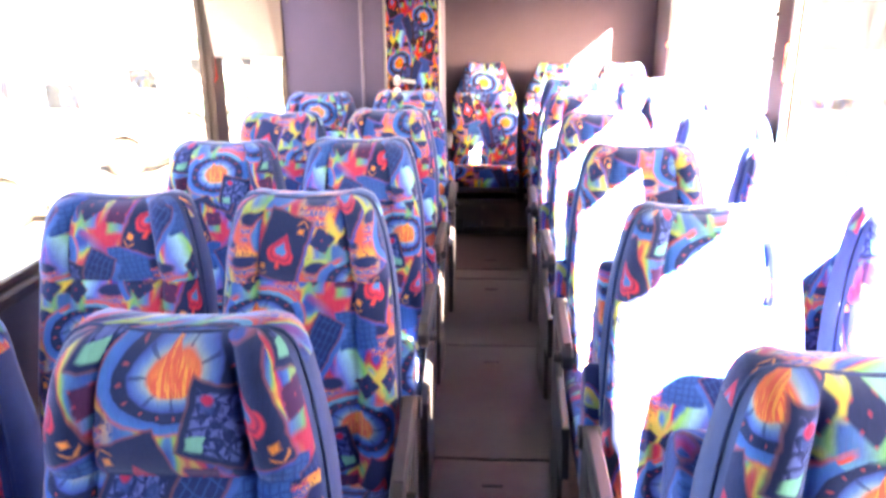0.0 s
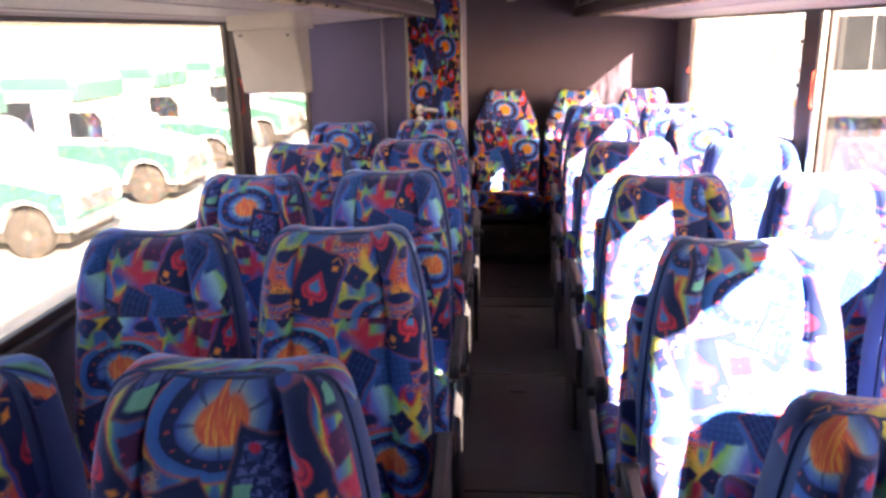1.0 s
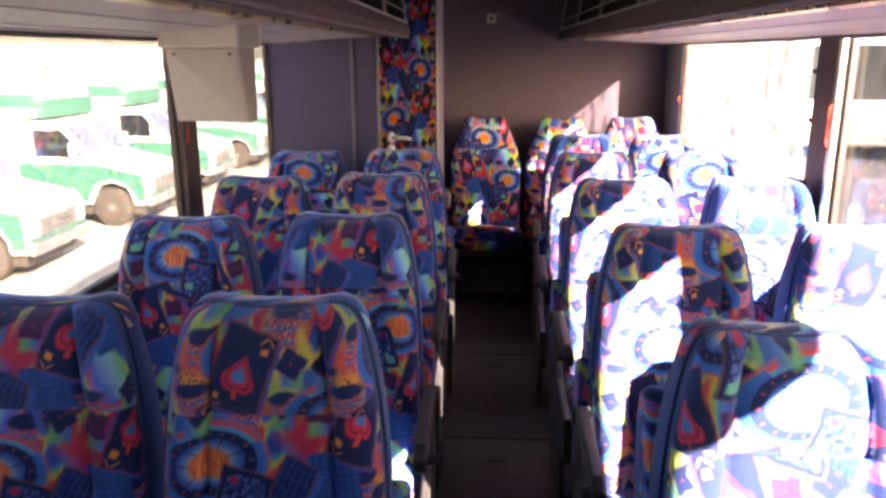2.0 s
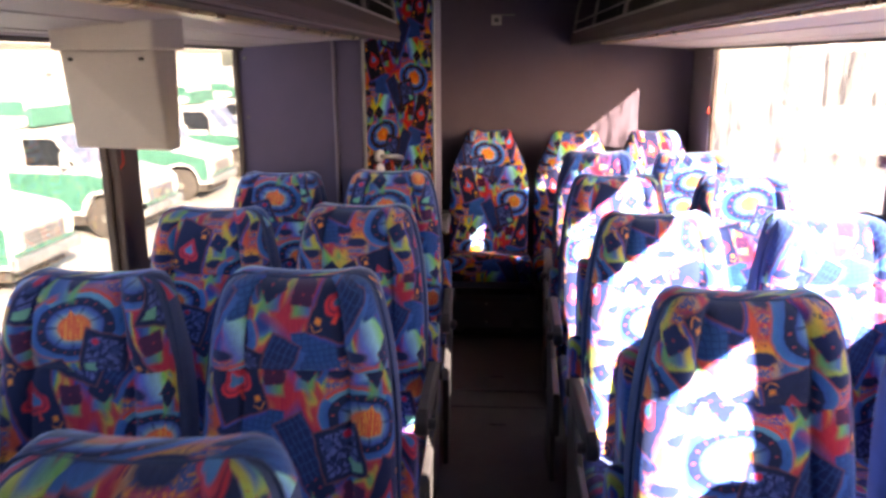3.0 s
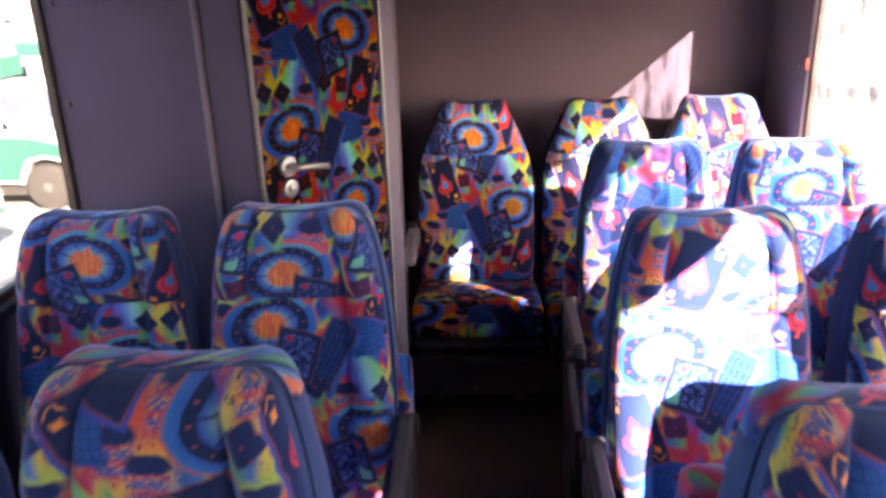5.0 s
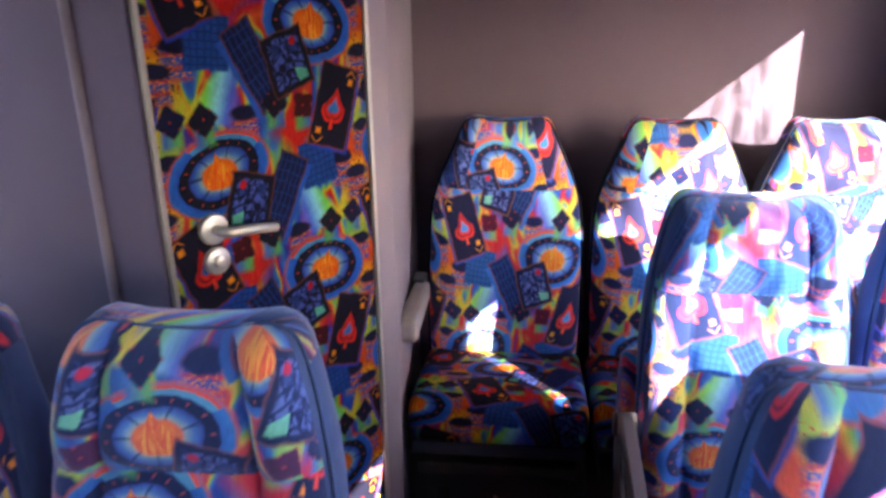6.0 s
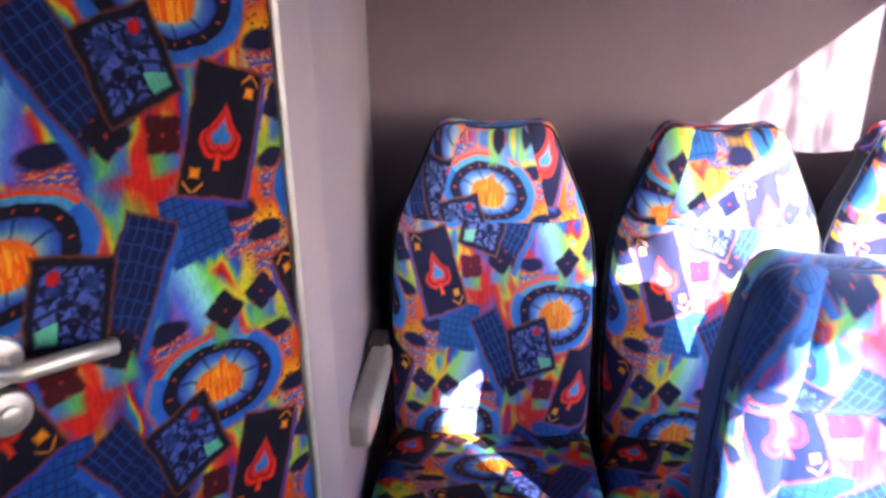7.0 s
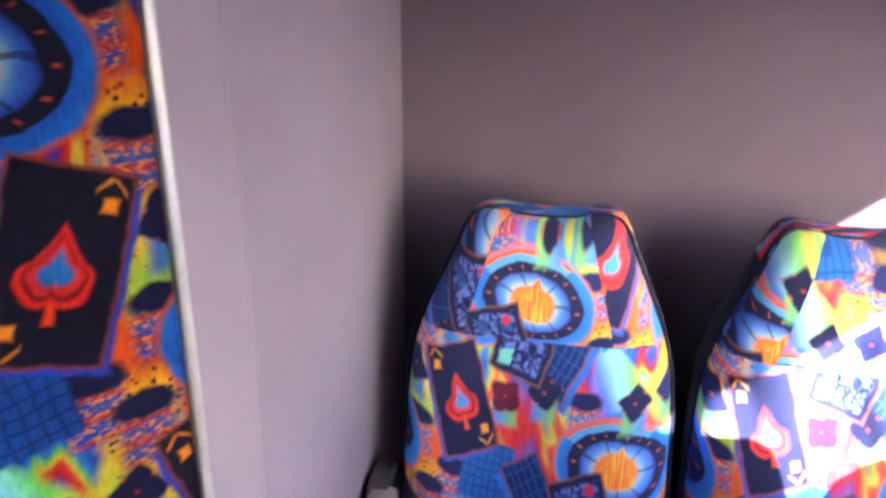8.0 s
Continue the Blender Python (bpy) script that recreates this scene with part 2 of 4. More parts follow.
def plush(name, cut, sheen, tone, deep=1.0, sky_wash=0.0):
    """Printed plush; cut says which pair of the object's colour values shifts the cloth: "back", "head" or none."""
    m, t, b = base_material(name, 0.9)
    b.inputs["Sheen Weight"].default_value = sheen
    b.inputs["Sheen Roughness"].default_value = 0.4
    b.inputs["Sheen Tint"].default_value = (0.40, 0.54, 0.95, 1)
    b.inputs["Specular IOR Level"].default_value = 0.15
    uv = t.nodes.new("ShaderNodeUVMap")
    sep = t.nodes.new("ShaderNodeSeparateXYZ")
    t.links.new(uv.outputs[0], sep.inputs[0])
    u, v = Ex(t, sep.outputs[0]), Ex(t, sep.outputs[1])
    if cut:
        info = t.nodes.new("ShaderNodeObjectInfo")
        rgb = t.nodes.new("ShaderNodeSeparateColor")
        t.links.new(info.outputs["Color"], rgb.inputs[0])
        if cut == "back":
            u, v = u + Ex(t, rgb.outputs[0]), v + Ex(t, rgb.outputs[1])
        else:
            u, v = u + Ex(t, rgb.outputs[2]), v + Ex(t, info.outputs["Alpha"])
    g = t.nodes.new("ShaderNodeGroup")
    g.node_tree = CASINO
    vec = vec_of(t, u, v)
    t.links.new(vec, g.inputs[0])
    wear = Ex(t, noise_at(t, vec, 18, 3))
    ribs = Ex(t, noise_at(t, vec_of(t, u * 14, v * 1.4), 40, 2, 0.6))
    nap = Ex(t, noise_at(t, vec_of(t, u * 30, v * 6.0), 14, 2, 0.6))
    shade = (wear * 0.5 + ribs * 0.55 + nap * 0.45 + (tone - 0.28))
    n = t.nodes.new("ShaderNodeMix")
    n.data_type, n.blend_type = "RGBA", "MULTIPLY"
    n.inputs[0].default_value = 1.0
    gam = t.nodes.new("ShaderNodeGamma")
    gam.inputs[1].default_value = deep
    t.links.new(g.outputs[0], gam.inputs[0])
    # The blue cast of skylight on the seats is mixed into the print.
    t.links.new(mix_colour(t, sky_wash, gam.outputs[0], (0.03, 0.10, 0.40)), n.inputs[6])
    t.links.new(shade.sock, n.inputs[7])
    t.links.new(n.outputs[2], b.inputs["Base Color"])
    bump(t, b, (ribs + Ex(t, noise_at(t, vec, 900, 1)) * 0.6).sock, 0.25, 0.002)
    return m


def mottled(name, a, b_col, scale=6.0, rough=0.7, metallic=0.0, fine=300.0, bump_s=0.15, bump_d=0.002, sheen=0.0, coords="Object", lo=0.35, hi=0.65):
    """Two tones of one surface, in stains and in grain."""
    m, t, b = base_material(name, rough, metallic)
    co = t.nodes.new("ShaderNodeTexCoord").outputs[coords]
    f = noise_at(t, co, scale, 5, 0.6)
    g = noise_at(t, co, fine, 2, 0.6)
    col = ramp(t, (Ex(t, f) * 0.7 + Ex(t, g) * 0.3).sock, [(lo, a), (hi, b_col)])
    t.links.new(col, b.inputs["Base Color"])
    rr = Ex(t, f) * 0.3 + (rough - 0.15)
    t.links.new(rr.sock, b.inputs["Roughness"])
    if sheen:
        b.inputs["Sheen Weight"].default_value = sheen
    bump(t, b, g, bump_s, bump_d)
    return m


# One cloth: tone and deep put each place's light or shade into its copy.
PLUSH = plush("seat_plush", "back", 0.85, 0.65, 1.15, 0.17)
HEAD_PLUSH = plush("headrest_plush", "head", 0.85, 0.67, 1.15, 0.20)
SHADED_PLUSH = plush("shaded_plush", "", 0.0, 0.06, 1.36)
LIT_REAR_PLUSH = plush("lit_rear_plush", "", 0.15, 1.06, 0.98, 0.03)
LIT_REAR_HEAD = plush("lit_rear_head", "head", 0.15, 1.06, 0.98, 0.03)
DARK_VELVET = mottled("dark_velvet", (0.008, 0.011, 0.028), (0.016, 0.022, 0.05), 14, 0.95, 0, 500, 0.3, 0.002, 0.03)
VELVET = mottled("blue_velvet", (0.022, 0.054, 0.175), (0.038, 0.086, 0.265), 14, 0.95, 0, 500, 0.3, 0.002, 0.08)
CARPET = mottled("mauve_carpet", (0.088, 0.074, 0.115), (0.118, 0.101, 0.146), 2.2, 0.95, 0, 420, 0.35, 0.003, 0.25)
WELT = mottled("pale_welt", (0.15, 0.13, 0.19), (0.20, 0.175, 0.24), 6, 0.8)
REARCLOTH = mottled("rear_carpet", (0.098, 0.073, 0.104), (0.127, 0.099, 0.137), 2.0, 0.95, 0, 420, 0.35, 0.003, 0.2)
VINYL = mottled("floor_vinyl", (0.066, 0.058, 0.055), (0.112, 0.100, 0.094), 5, 0.5, 0, 160, 0.12, 0.002)
RUBBER = mottled("black_rubber", (0.010, 0.010, 0.011), (0.022, 0.022, 0.023), 12, 0.7)
DARK_PLASTIC = mottled("dark_plastic", (0.030, 0.029, 0.031), (0.055, 0.053, 0.056), 9, 0.45)
GREY_PLASTIC = mottled("grey_plastic", (0.20, 0.19, 0.19), (0.29, 0.27, 0.27), 8, 0.45)
SIDE_GREY = mottled("side_grey_plastic", (0.06, 0.058, 0.06), (0.10, 0.096, 0.10), 8, 0.5)
SHELL_GREY = mottled("seat_shell_plastic", (0.034, 0.033, 0.036), (0.06, 0.058, 0.062), 8, 0.45)
CREAM = mottled("cream_plastic", (0.40, 0.36, 0.335), (0.49, 0.445, 0.41), 3, 0.55, 0, 240, 0.06, 0.001)
PALE_VINYL = mottled("pale_vinyl", (0.40, 0.35, 0.36), (0.52, 0.46, 0.46), 3, 0.5, 0, 200, 0.08, 0.001)
BROWN_TRIM = mottled("brown_trim", (0.035, 0.022, 0.022), (0.075, 0.048, 0.045), 6, 0.5)
RACK_BROWN = mottled("rack_brown_vinyl", (0.040, 0.026, 0.026), (0.075, 0.050, 0.048), 4, 0.8, 0, 200, 0.2, 0.002)
LIP_WELT = mottled("lip_welt", (0.12, 0.09, 0.095), (0.17, 0.13, 0.135), 6, 0.7)
ALU = mottled("aluminium", (0.55, 0.53, 0.50), (0.72, 0.70, 0.66), 10, 0.35, 0.9)
GOLDTRIM = mottled("brass_trim", (0.50, 0.38, 0.22), (0.65, 0.52, 0.33), 10, 0.3, 0.8)
CHROME = mottled("satin_steel", (0.42, 0.42, 0.43), (0.55, 0.55, 0.55), 15, 0.42, 0.8)
EDGE_TRIM = mottled("brushed_edging", (0.30, 0.30, 0.31), (0.46, 0.46, 0.47), 10, 0.4, 0.5)
DOOR_TRIM = mottled("door_edging", (0.15, 0.145, 0.145), (0.25, 0.24, 0.24), 10, 0.5, 0.5)
REDPAINT = mottled("red_paint", (0.30, 0.018, 0.012), (0.42, 0.035, 0.018), 15, 0.5)
CEILING = mottled("ceiling_cloth", (0.06, 0.052, 0.055), (0.09, 0.078, 0.082), 3, 0.9, 0, 300, 0.2)
DIRT = mottled("yard_ground", (0.46, 0.43, 0.39), (0.60, 0.56, 0.51), 0.25, 0.95, 0, 8, 0.4, 0.02)
VAN_WHITE = mottled("white_paint", (0.62, 0.63, 0.62), (0.72, 0.72, 0.71), 1.2, 0.35)
VAN_GREEN = mottled("green_paint", (0.045, 0.175, 0.130), (0.065, 0.225, 0.165), 1.5, 0.4)
TYRE = mottled("tyre_rubber", (0.05, 0.045, 0.04), (0.12, 0.10, 0.085), 8, 0.85)
RIM_STEEL = mottled("rim_steel", (0.60, 0.59, 0.57), (0.72, 0.71, 0.69), 8, 0.4, 0.0)
BUS_GLASS = mottled("tinted_glass", (0.015, 0.018, 0.022), (0.03, 0.035, 0.042), 1.5, 0.12, 0, 30, 0.0)
# Windscreens of the vans: the reflected sky is put into the base colour.
SKY_GLASS = mottled("sky_glass", (0.13, 0.15, 0.22), (0.19, 0.21, 0.30), 1.5, 0.12, 0, 30, 0.0)
BUS_GLASS.node_tree.nodes["Principled BSDF"].inputs["Specular IOR Level"].default_value = 0.12
LAMP_GLASS = mottled("lamp_glass", (0.60, 0.55, 0.40), (0.75, 0.70, 0.58), 12, 0.15)
ASPHALT = mottled("worn_asphalt", (0.085, 0.08, 0.09), (0.13, 0.122, 0.135), 0.4, 0.9, 0, 12, 0.3, 0.01)
# Front panels darkened, side panels lightened: the fall of light painted into the tones.
SHADED_PLUM = mottled("shaded_plum", (0.060, 0.048, 0.096), (0.082, 0.066, 0.126), 2.2, 0.95, 0, 420, 0.35, 0.003, 0.15)
LIT_MAUVE = mottled("lit_mauve", (0.20, 0.172, 0.225), (0.25, 0.215, 0.275), 2.0, 0.8, 0, 420, 0.25, 0.003)
STUCCO = mottled("stucco", (0.55, 0.52, 0.48), (0.66, 0.63, 0.58), 0.4, 0.9)


def glass(name, dirt, streak, tint, smudged=False):
    """A clear pane that mirrors at a slant, with a film of dust in runs."""
    m, t, b = base_material(name)
    t.nodes.remove(b)
    clear, shine, film, scat = (t.nodes.new(k) for k in ("ShaderNodeBsdfTransparent", "ShaderNodeBsdfGlossy", "ShaderNodeBsdfTranslucent", "ShaderNodeBsdfDiffuse"))
    clear.inputs[0].default_value = (*tint, 1)
    shine.inputs["Roughness"].default_value = 0.03
    film.inputs[0].default_value = scat.inputs[0].default_value = (0.75, 0.75, 0.74, 1)
    facing = t.nodes.new("ShaderNodeLayerWeight")
    facing.inputs[0].default_value = 0.5
    fres = Ex(t, facing.outputs["Facing"]).op("POWER", 5.0) * 0.85 + 0.06
    m1, m2, m3 = (t.nodes.new("ShaderNodeMixShader") for _ in range(3))
    t.links.new(fres.sock, m1.inputs[0])
    t.links.new(clear.outputs[0], m1.inputs[1])
    t.links.new(shine.outputs[0], m1.inputs[2])
    m3.inputs[0].default_value = 0.5
    t.links.new(film.outputs[0], m3.inputs[1])
    t.links.new(scat.outputs[0], m3.inputs[2])
    co = t.nodes.new("ShaderNodeTexCoord")
    sep = t.nodes.new("ShaderNodeSeparateXYZ")
    t.links.new(co.outputs["Object"], sep.inputs[0])
    y, z = Ex(t, sep.outputs[1]), Ex(t, sep.outputs[2])
    runs = Ex(t, noise_at(t, vec_of(t, 0.0, y * 9.0, z * 1.6), 2.2, 4, 0.6, 0.3))
    cloud = Ex(t, noise_at(t, vec_of(t, 0.0, y, z), 3.0, 3))
    amount = ((runs - 0.38) * 3.2).op("ADD", 0.0, clamp=True) * streak + cloud * dirt
    if smudged:
        smudge = Ex(t, noise_at(t, vec_of(t, 0.0, y * 3.6, z * 1.5), 2.4, 4, 0.6, 0.5))
        amount = amount + ((smudge - 0.53) * 10.0).op("ADD", 0.0, clamp=True) * ((z - 1.1) * 3.0).op("ADD", 0.0, clamp=True) * 0.45
        amount = amount * ((y - 3.545) * 40.0).op("ADD", 0.0, clamp=True)
    smear = Ex(t, noise_at(t, vec_of(t, 0.0, y * 3.6, z * 1.5), 2.4, 4, 0.6, 0.5))
    tone = mix_colour(t, ((smear - 0.515) * 10.0).op("ADD", 0.0, clamp=True), (0.42, 0.42, 0.41), (0.12, 0.12, 0.135))
    t.links.new(tone, film.inputs[0])
    t.links.new(tone, scat.inputs[0])
    t.links.new(amount.op("ADD", 0.0, clamp=True).sock, m2.inputs[0])
    t.links.new(m1.outputs[0], m2.inputs[1])
    t.links.new(m3.outputs[0], m2.inputs[2])
    t.links.new(m2.outputs[0], t.nodes["Material Output"].inputs[0])
    return m


CLEAN_GLASS = glass("window_glass", 0.02, 0.02, (0.50, 0.505, 0.50))
DUSTY_GLASS = glass("dusty_window_glass", 0.26, 0.30, (0.86, 0.85, 0.84), True)


# ---- mesh helpers ----
def mesh_object(name, bm, mat, parent=None, label="", smooth=False):
    me = bpy.data.meshes.new(name)
    if smooth:
        for f in bm.faces:
            f.smooth = True
    bm.to_mesh(me)
    bm.free()
    for mm in (mat if isinstance(mat, (list, tuple)) else [mat]):
        me.materials.append(mm)
    ob = new(name, me)
    if parent is not None:
        ob.parent = parent
    if label:
        tagged(ob, label)
    return ob


part = mesh_object


def thing(name, label, category, group="", kind="", at=None):
    ob = new(name)
    ob.empty_display_size = 0.1
    if at is not None:
        ob.matrix_basis = at
    return tagged(ob, label, category, group, kind)


def box_bm(x0, x1, y0, y1, z0, z1, bevel=0.0, seg=2, bm=None):
    out = bm or bmesh.new()
    ret = bmesh.ops.create_cube(out, size=1.0)
    vs = ret["verts"]
    for w in vs:
        w.co = Vector(((x0 + x1) / 2 + w.co.x * (x1 - x0), (y0 + y1) / 2 + w.co.y * (y1 - y0), (z0 + z1) / 2 + w.co.z * (z1 - z0)))
    if bevel:
        es = list({e for w in vs for e in w.link_edges})
        bmesh.ops.bevel(out, geom=es, offset=bevel, segments=seg, affect="EDGES", profile=0.5)
    return out


def prism_bm(outline, axis, a, b, bevel=0.0, bm=None):
    """An outline of pairs, drawn out from a to b along an axis; the pairs are the other two axes in order."""
    out = bm or bmesh.new()

    def at(p, h):
        return {"x": (h, p[0], p[1]), "y": (p[0], h, p[1]), "z": (p[0], p[1], h)}[axis]
    lo = [out.verts.new(at(p, a)) for p in outline]
    hi = [out.verts.new(at(p, b)) for p in outline]
    n = len(outline)
    fs = [out.faces.new(lo), out.faces.new(hi)]
    fs += [out.faces.new((lo[k], lo[(k + 1) % n], hi[(k + 1) % n], hi[k])) for k in range(n)]
    bmesh.ops.recalc_face_normals(out, faces=fs)
    if bevel:
        es = list({e for f in fs for e in f.edges})
        bmesh.ops.bevel(out, geom=es, offset=bevel, segments=2, affect="EDGES", profile=0.5)
    return out


def tube_bm(points, radius, sides=8, bm=None, closed=False):
    """A round bar along points."""
    out = bm or bmesh.new()
    pts = [Vector(p) for p in points]
    rings = []
    n = len(pts)
    for k, p in enumerate(pts):
        a, b = (pts[k - 1], pts[(k + 1) % n]) if closed else (pts[max(k - 1, 0)], pts[min(k + 1, n - 1)])
        q = (b - a).to_track_quat("Z", "Y")
        rings.append([out.verts.new(p + q @ Vector((radius * math.cos(w), radius * math.sin(w), 0))) for w in (2 * math.pi * s / sides for s in range(sides))])
    for k in range(n if closed else n - 1):
        r0, r1 = rings[k], rings[(k + 1) % n]
        for s in range(sides):
            out.faces.new((r0[s], r0[(s + 1) % sides], r1[(s + 1) % sides], r1[s]))
    if not closed:
        out.faces.new(rings[0][::-1])
        out.faces.new(rings[-1])
    bmesh.ops.recalc_face_normals(out, faces=out.faces)
    return out


def disc_bm(centre, normal, radius, depth, sides=20, bevel=0.0):
    out = bmesh.new()
    q = Vector(normal).to_track_quat("Z", "Y").to_matrix().to_4x4()
    ret = bmesh.ops.create_cone(out, cap_ends=True, segments=sides, radius1=radius, radius2=radius, depth=depth, matrix=Matrix.Translation(centre) @ q)
    if bevel:
        es = [e for e in out.edges if len(e.link_faces) == 2 and any(len(f.verts) > 4 for f in e.link_faces)]
        bmesh.ops.bevel(out, geom=es, offset=bevel, segments=2, affect="EDGES", profile=0.5)
    return out


def smoothstep(a, b, x):
    k = min(max((x - a) / (b - a), 0.0), 1.0)
    return k * k * (3 - 2 * k)


# ---- the coach's shell ----
X_L, X_R, Y_F, Y_R, Z_SILL, Z_TOP, Z_CEIL = -0.97, 1.51, -2.2, 5.88, 0.855, 1.77, 2.06
GROUND = -1.70

floor = tagged(mesh_object("floor", box_bm(X_L - 0.1, X_R + 0.1, Y_F - 0.1, Y_R + 0.1, -0.12, -0.004), VINYL), "dark grey vinyl coach floor", "floor", kind="structure")
joints = [Y_F, -1.5, -0.55, 0.45, 1.40, 2.36, 3.31, 4.235, 4.41, 5.16]
for a, b in zip(joints, joints[1:]):
    part("floor_panel", box_bm(0.045, 0.555, a + 0.005, b - 0.005, -0.004, 0.004, 0.003), VINYL, floor)
for x, y in ((0.30, 4.06), (0.30, 4.58), (0.30, 3.13), (0.30, 2.2)):
    part("latch_slot", box_bm(x - 0.035, x + 0.035, y - 0.006, y + 0.006, 0.004, 0.007, 0.002), RUBBER, floor, "small black recessed hatch latch")


def side_wall(name, x, out_dir, openings, y_end):
    """A side wall of the coach with window openings, from lower panel to cove."""
    x0, x1 = sorted((x, x + out_dir * 0.022))
    w = bmesh.new()
    box_bm(x0, x1, Y_F, y_end, -0.1, Z_SILL, bm=w)
    box_bm(x0, x1, Y_F, y_end, Z_TOP, Z_CEIL, bm=w)
    edges = [Y_F] + [e for o in openings for e in o] + [y_end]
    for a, b in zip(edges[::2], edges[1::2]):
        box_bm(x0, x1, a, b, Z_SILL, Z_TOP, bm=w)
    return tagged(mesh_object(name, w, CARPET), "mauve carpeted coach side wall with window openings", "wall", kind="structure")


# Ahead of y -0.15 the unseen side walls stay solid to cut light.
OPEN_L = [(-0.15, 1.33), (1.53, 3.350), (3.525, 4.70)]
OPEN_R = [(-0.15, 1.37), (1.68, 3.205), (3.425, 5.43)]
wall_west = side_wall("wall_west", X_L, -1, OPEN_L, Y_R + 0.06)
wall_east = side_wall("wall_east", X_R, 1, OPEN_R, Y_R + 0.06)
rear_wall = tagged(mesh_object("wall_rear", box_bm(X_L - 0.02, X_R + 0.022, Y_R, Y_R + 0.06, -0.1, Z_CEIL + 0.10), REARCLOTH), "dark mauve carpeted rear bulkhead", "wall", kind="structure")
# The front wall is never in view; it is added to close the shell.
front_wall = tagged(mesh_object("wall_front", box_bm(X_L - 0.06, X_R + 0.06, Y_F - 0.06, Y_F, -0.1, Z_CEIL + 0.10), CARPET), "unseen carpeted wall added to close the shell", "wall", kind="structure")
roof_bm = prism_bm([(X_L - 0.06, Z_CEIL), (X_L + 0.25, Z_CEIL + 0.02), (-0.1, Z_CEIL + 0.06), (0.26, Z_CEIL + 0.07), (0.6, Z_CEIL + 0.06), (X_R - 0.25, Z_CEIL + 0.02), (X_R + 0.06, Z_CEIL),
                    (X_R + 0.06, Z_CEIL + 0.14), (X_L - 0.06, Z_CEIL + 0.14)], "y", Y_F + 0.001, Y_R - 0.001)
ceiling = tagged(mesh_object("ceiling", roof_bm, CEILING), "dark grey cloth coach ceiling", "ceiling", kind="structure")

for side, openings, x, d in (("l", OPEN_L, X_L, 1), ("r", OPEN_R, X_R, -1)):
    for k, (a, b) in enumerate(openings):
        win = thing("window_%d" % (k + 1 + (3 if side == "r" else 0)), "wide coach window in a dark metal frame", "window", kind="structure")
        pane_mat = DUSTY_GLASS if (side == "r" and k == 2) else CLEAN_GLASS
        pane = part("pane", box_bm(x - d * 0.014 - 0.002, x - d * 0.014 + 0.002, a, b, Z_SILL, Z_TOP), pane_mat, win, "dusty streaked window pane" if pane_mat is DUSTY_GLASS else "clear window pane")
        pane.visible_shadow = pane_mat is DUSTY_GLASS
        f = bmesh.new()
        xa, xb = sorted((x - d * 0.02, x + d * 0.006))
        for y0, y1, z0, z1 in ((a, b, Z_SILL, Z_SILL + 0.022), (a, b, Z_TOP - 0.010, Z_TOP), (a, a + 0.012, Z_SILL + 0.022, Z_TOP - 0.010), (b - 0.012, b, Z_SILL + 0.022, Z_TOP - 0.010)):
            box_bm(xa, xb, y0, y1, z0, z1, 0.003, 1, bm=f)
        part("window_frame", f, BROWN_TRIM, win)
        part("window_sill", box_bm(*sorted((x, x + d * 0.035)), a - 0.08, b + 0.08, Z_SILL - 0.035, Z_SILL - 0.001, 0.008), BROWN_TRIM, win, "dark brown sill ledge")

# posts between the windows, with their release handles
for side, x, d, a, b in (("l", X_L, 1, 3.355, 3.52), ("r", X_R, -1, 3.213, 3.420), ("l", X_L, 1, 1.35, 1.51), ("r", X_R, -1, 1.385, 1.665)):
    post = thing("window_post", "dark brown window post with a pale edge strip and red release handle", "post", kind="structure")
    part("cover", box_bm(*sorted((x + d * 0.003, x + d * 0.028)), a + 0.03, b - 0.005, Z_SILL, Z_TOP, 0.006), BROWN_TRIM, post)
    part("edge_strip", box_bm(*sorted((x + d * 0.003, x + d * 0.034)), a - 0.004, a + 0.026, Z_SILL, Z_TOP, 0.005), ALU if side == "r" else BROWN_TRIM, post, "pale metal edge strip" if side == "r" else "dark edge strip")
    hx = x + d * 0.045
    part("release_handle", tube_bm([(hx - d * 0.018, a + 0.01, 1.395), (hx, a + 0.01, 1.38), (hx, a + 0.012, 1.25), (hx - d * 0.018, a + 0.01, 1.225)], 0.0055), REDPAINT, post, "red emergency release handle")
    for z in (1.08, 1.50, 1.32):
        part("stud", disc_bm((x + d * 0.032, b - 0.012, z), (d, 0, 0), 0.010, 0.014, 12, 0.003), DARK_PLASTIC, post)

# studs on the trim at the last window and on the cubicle's panel
for y, z in ((5.52, 1.57), (5.51, 1.27)):
    tagged(mesh_object("snap_stud", disc_bm((X_R - 0.016, y, z), (-1, 0, 0), 0.009, 0.008, 12, 0.003), GREY_PLASTIC), "small grey snap stud on the wall trim", "stud", "wall studs")
tagged(mesh_object("red_release_tab", box_bm(X_R - 0.026, X_R - 0.014, 5.434, 5.448, 1.262, 1.302, 0.003), REDPAINT), "red release tab at the window edge", "release tab")
tagged(mesh_object("window_trim", box_bm(X_R - 0.014, X_R - 0.002, 5.432, 5.455, 0.8, 1.70, 0.005), PALE_VINYL), "pale strip at the end of the last window", "trim", kind="structure")
tagged(mesh_object("corner_trim", box_bm(X_R - 0.012, X_R - 0.002, 5.457, Y_R - 0.001, 0.8, 1.70, 0.006), REARCLOTH), "dark mauve carpeted corner panel beside the last window", "trim", kind="structure")

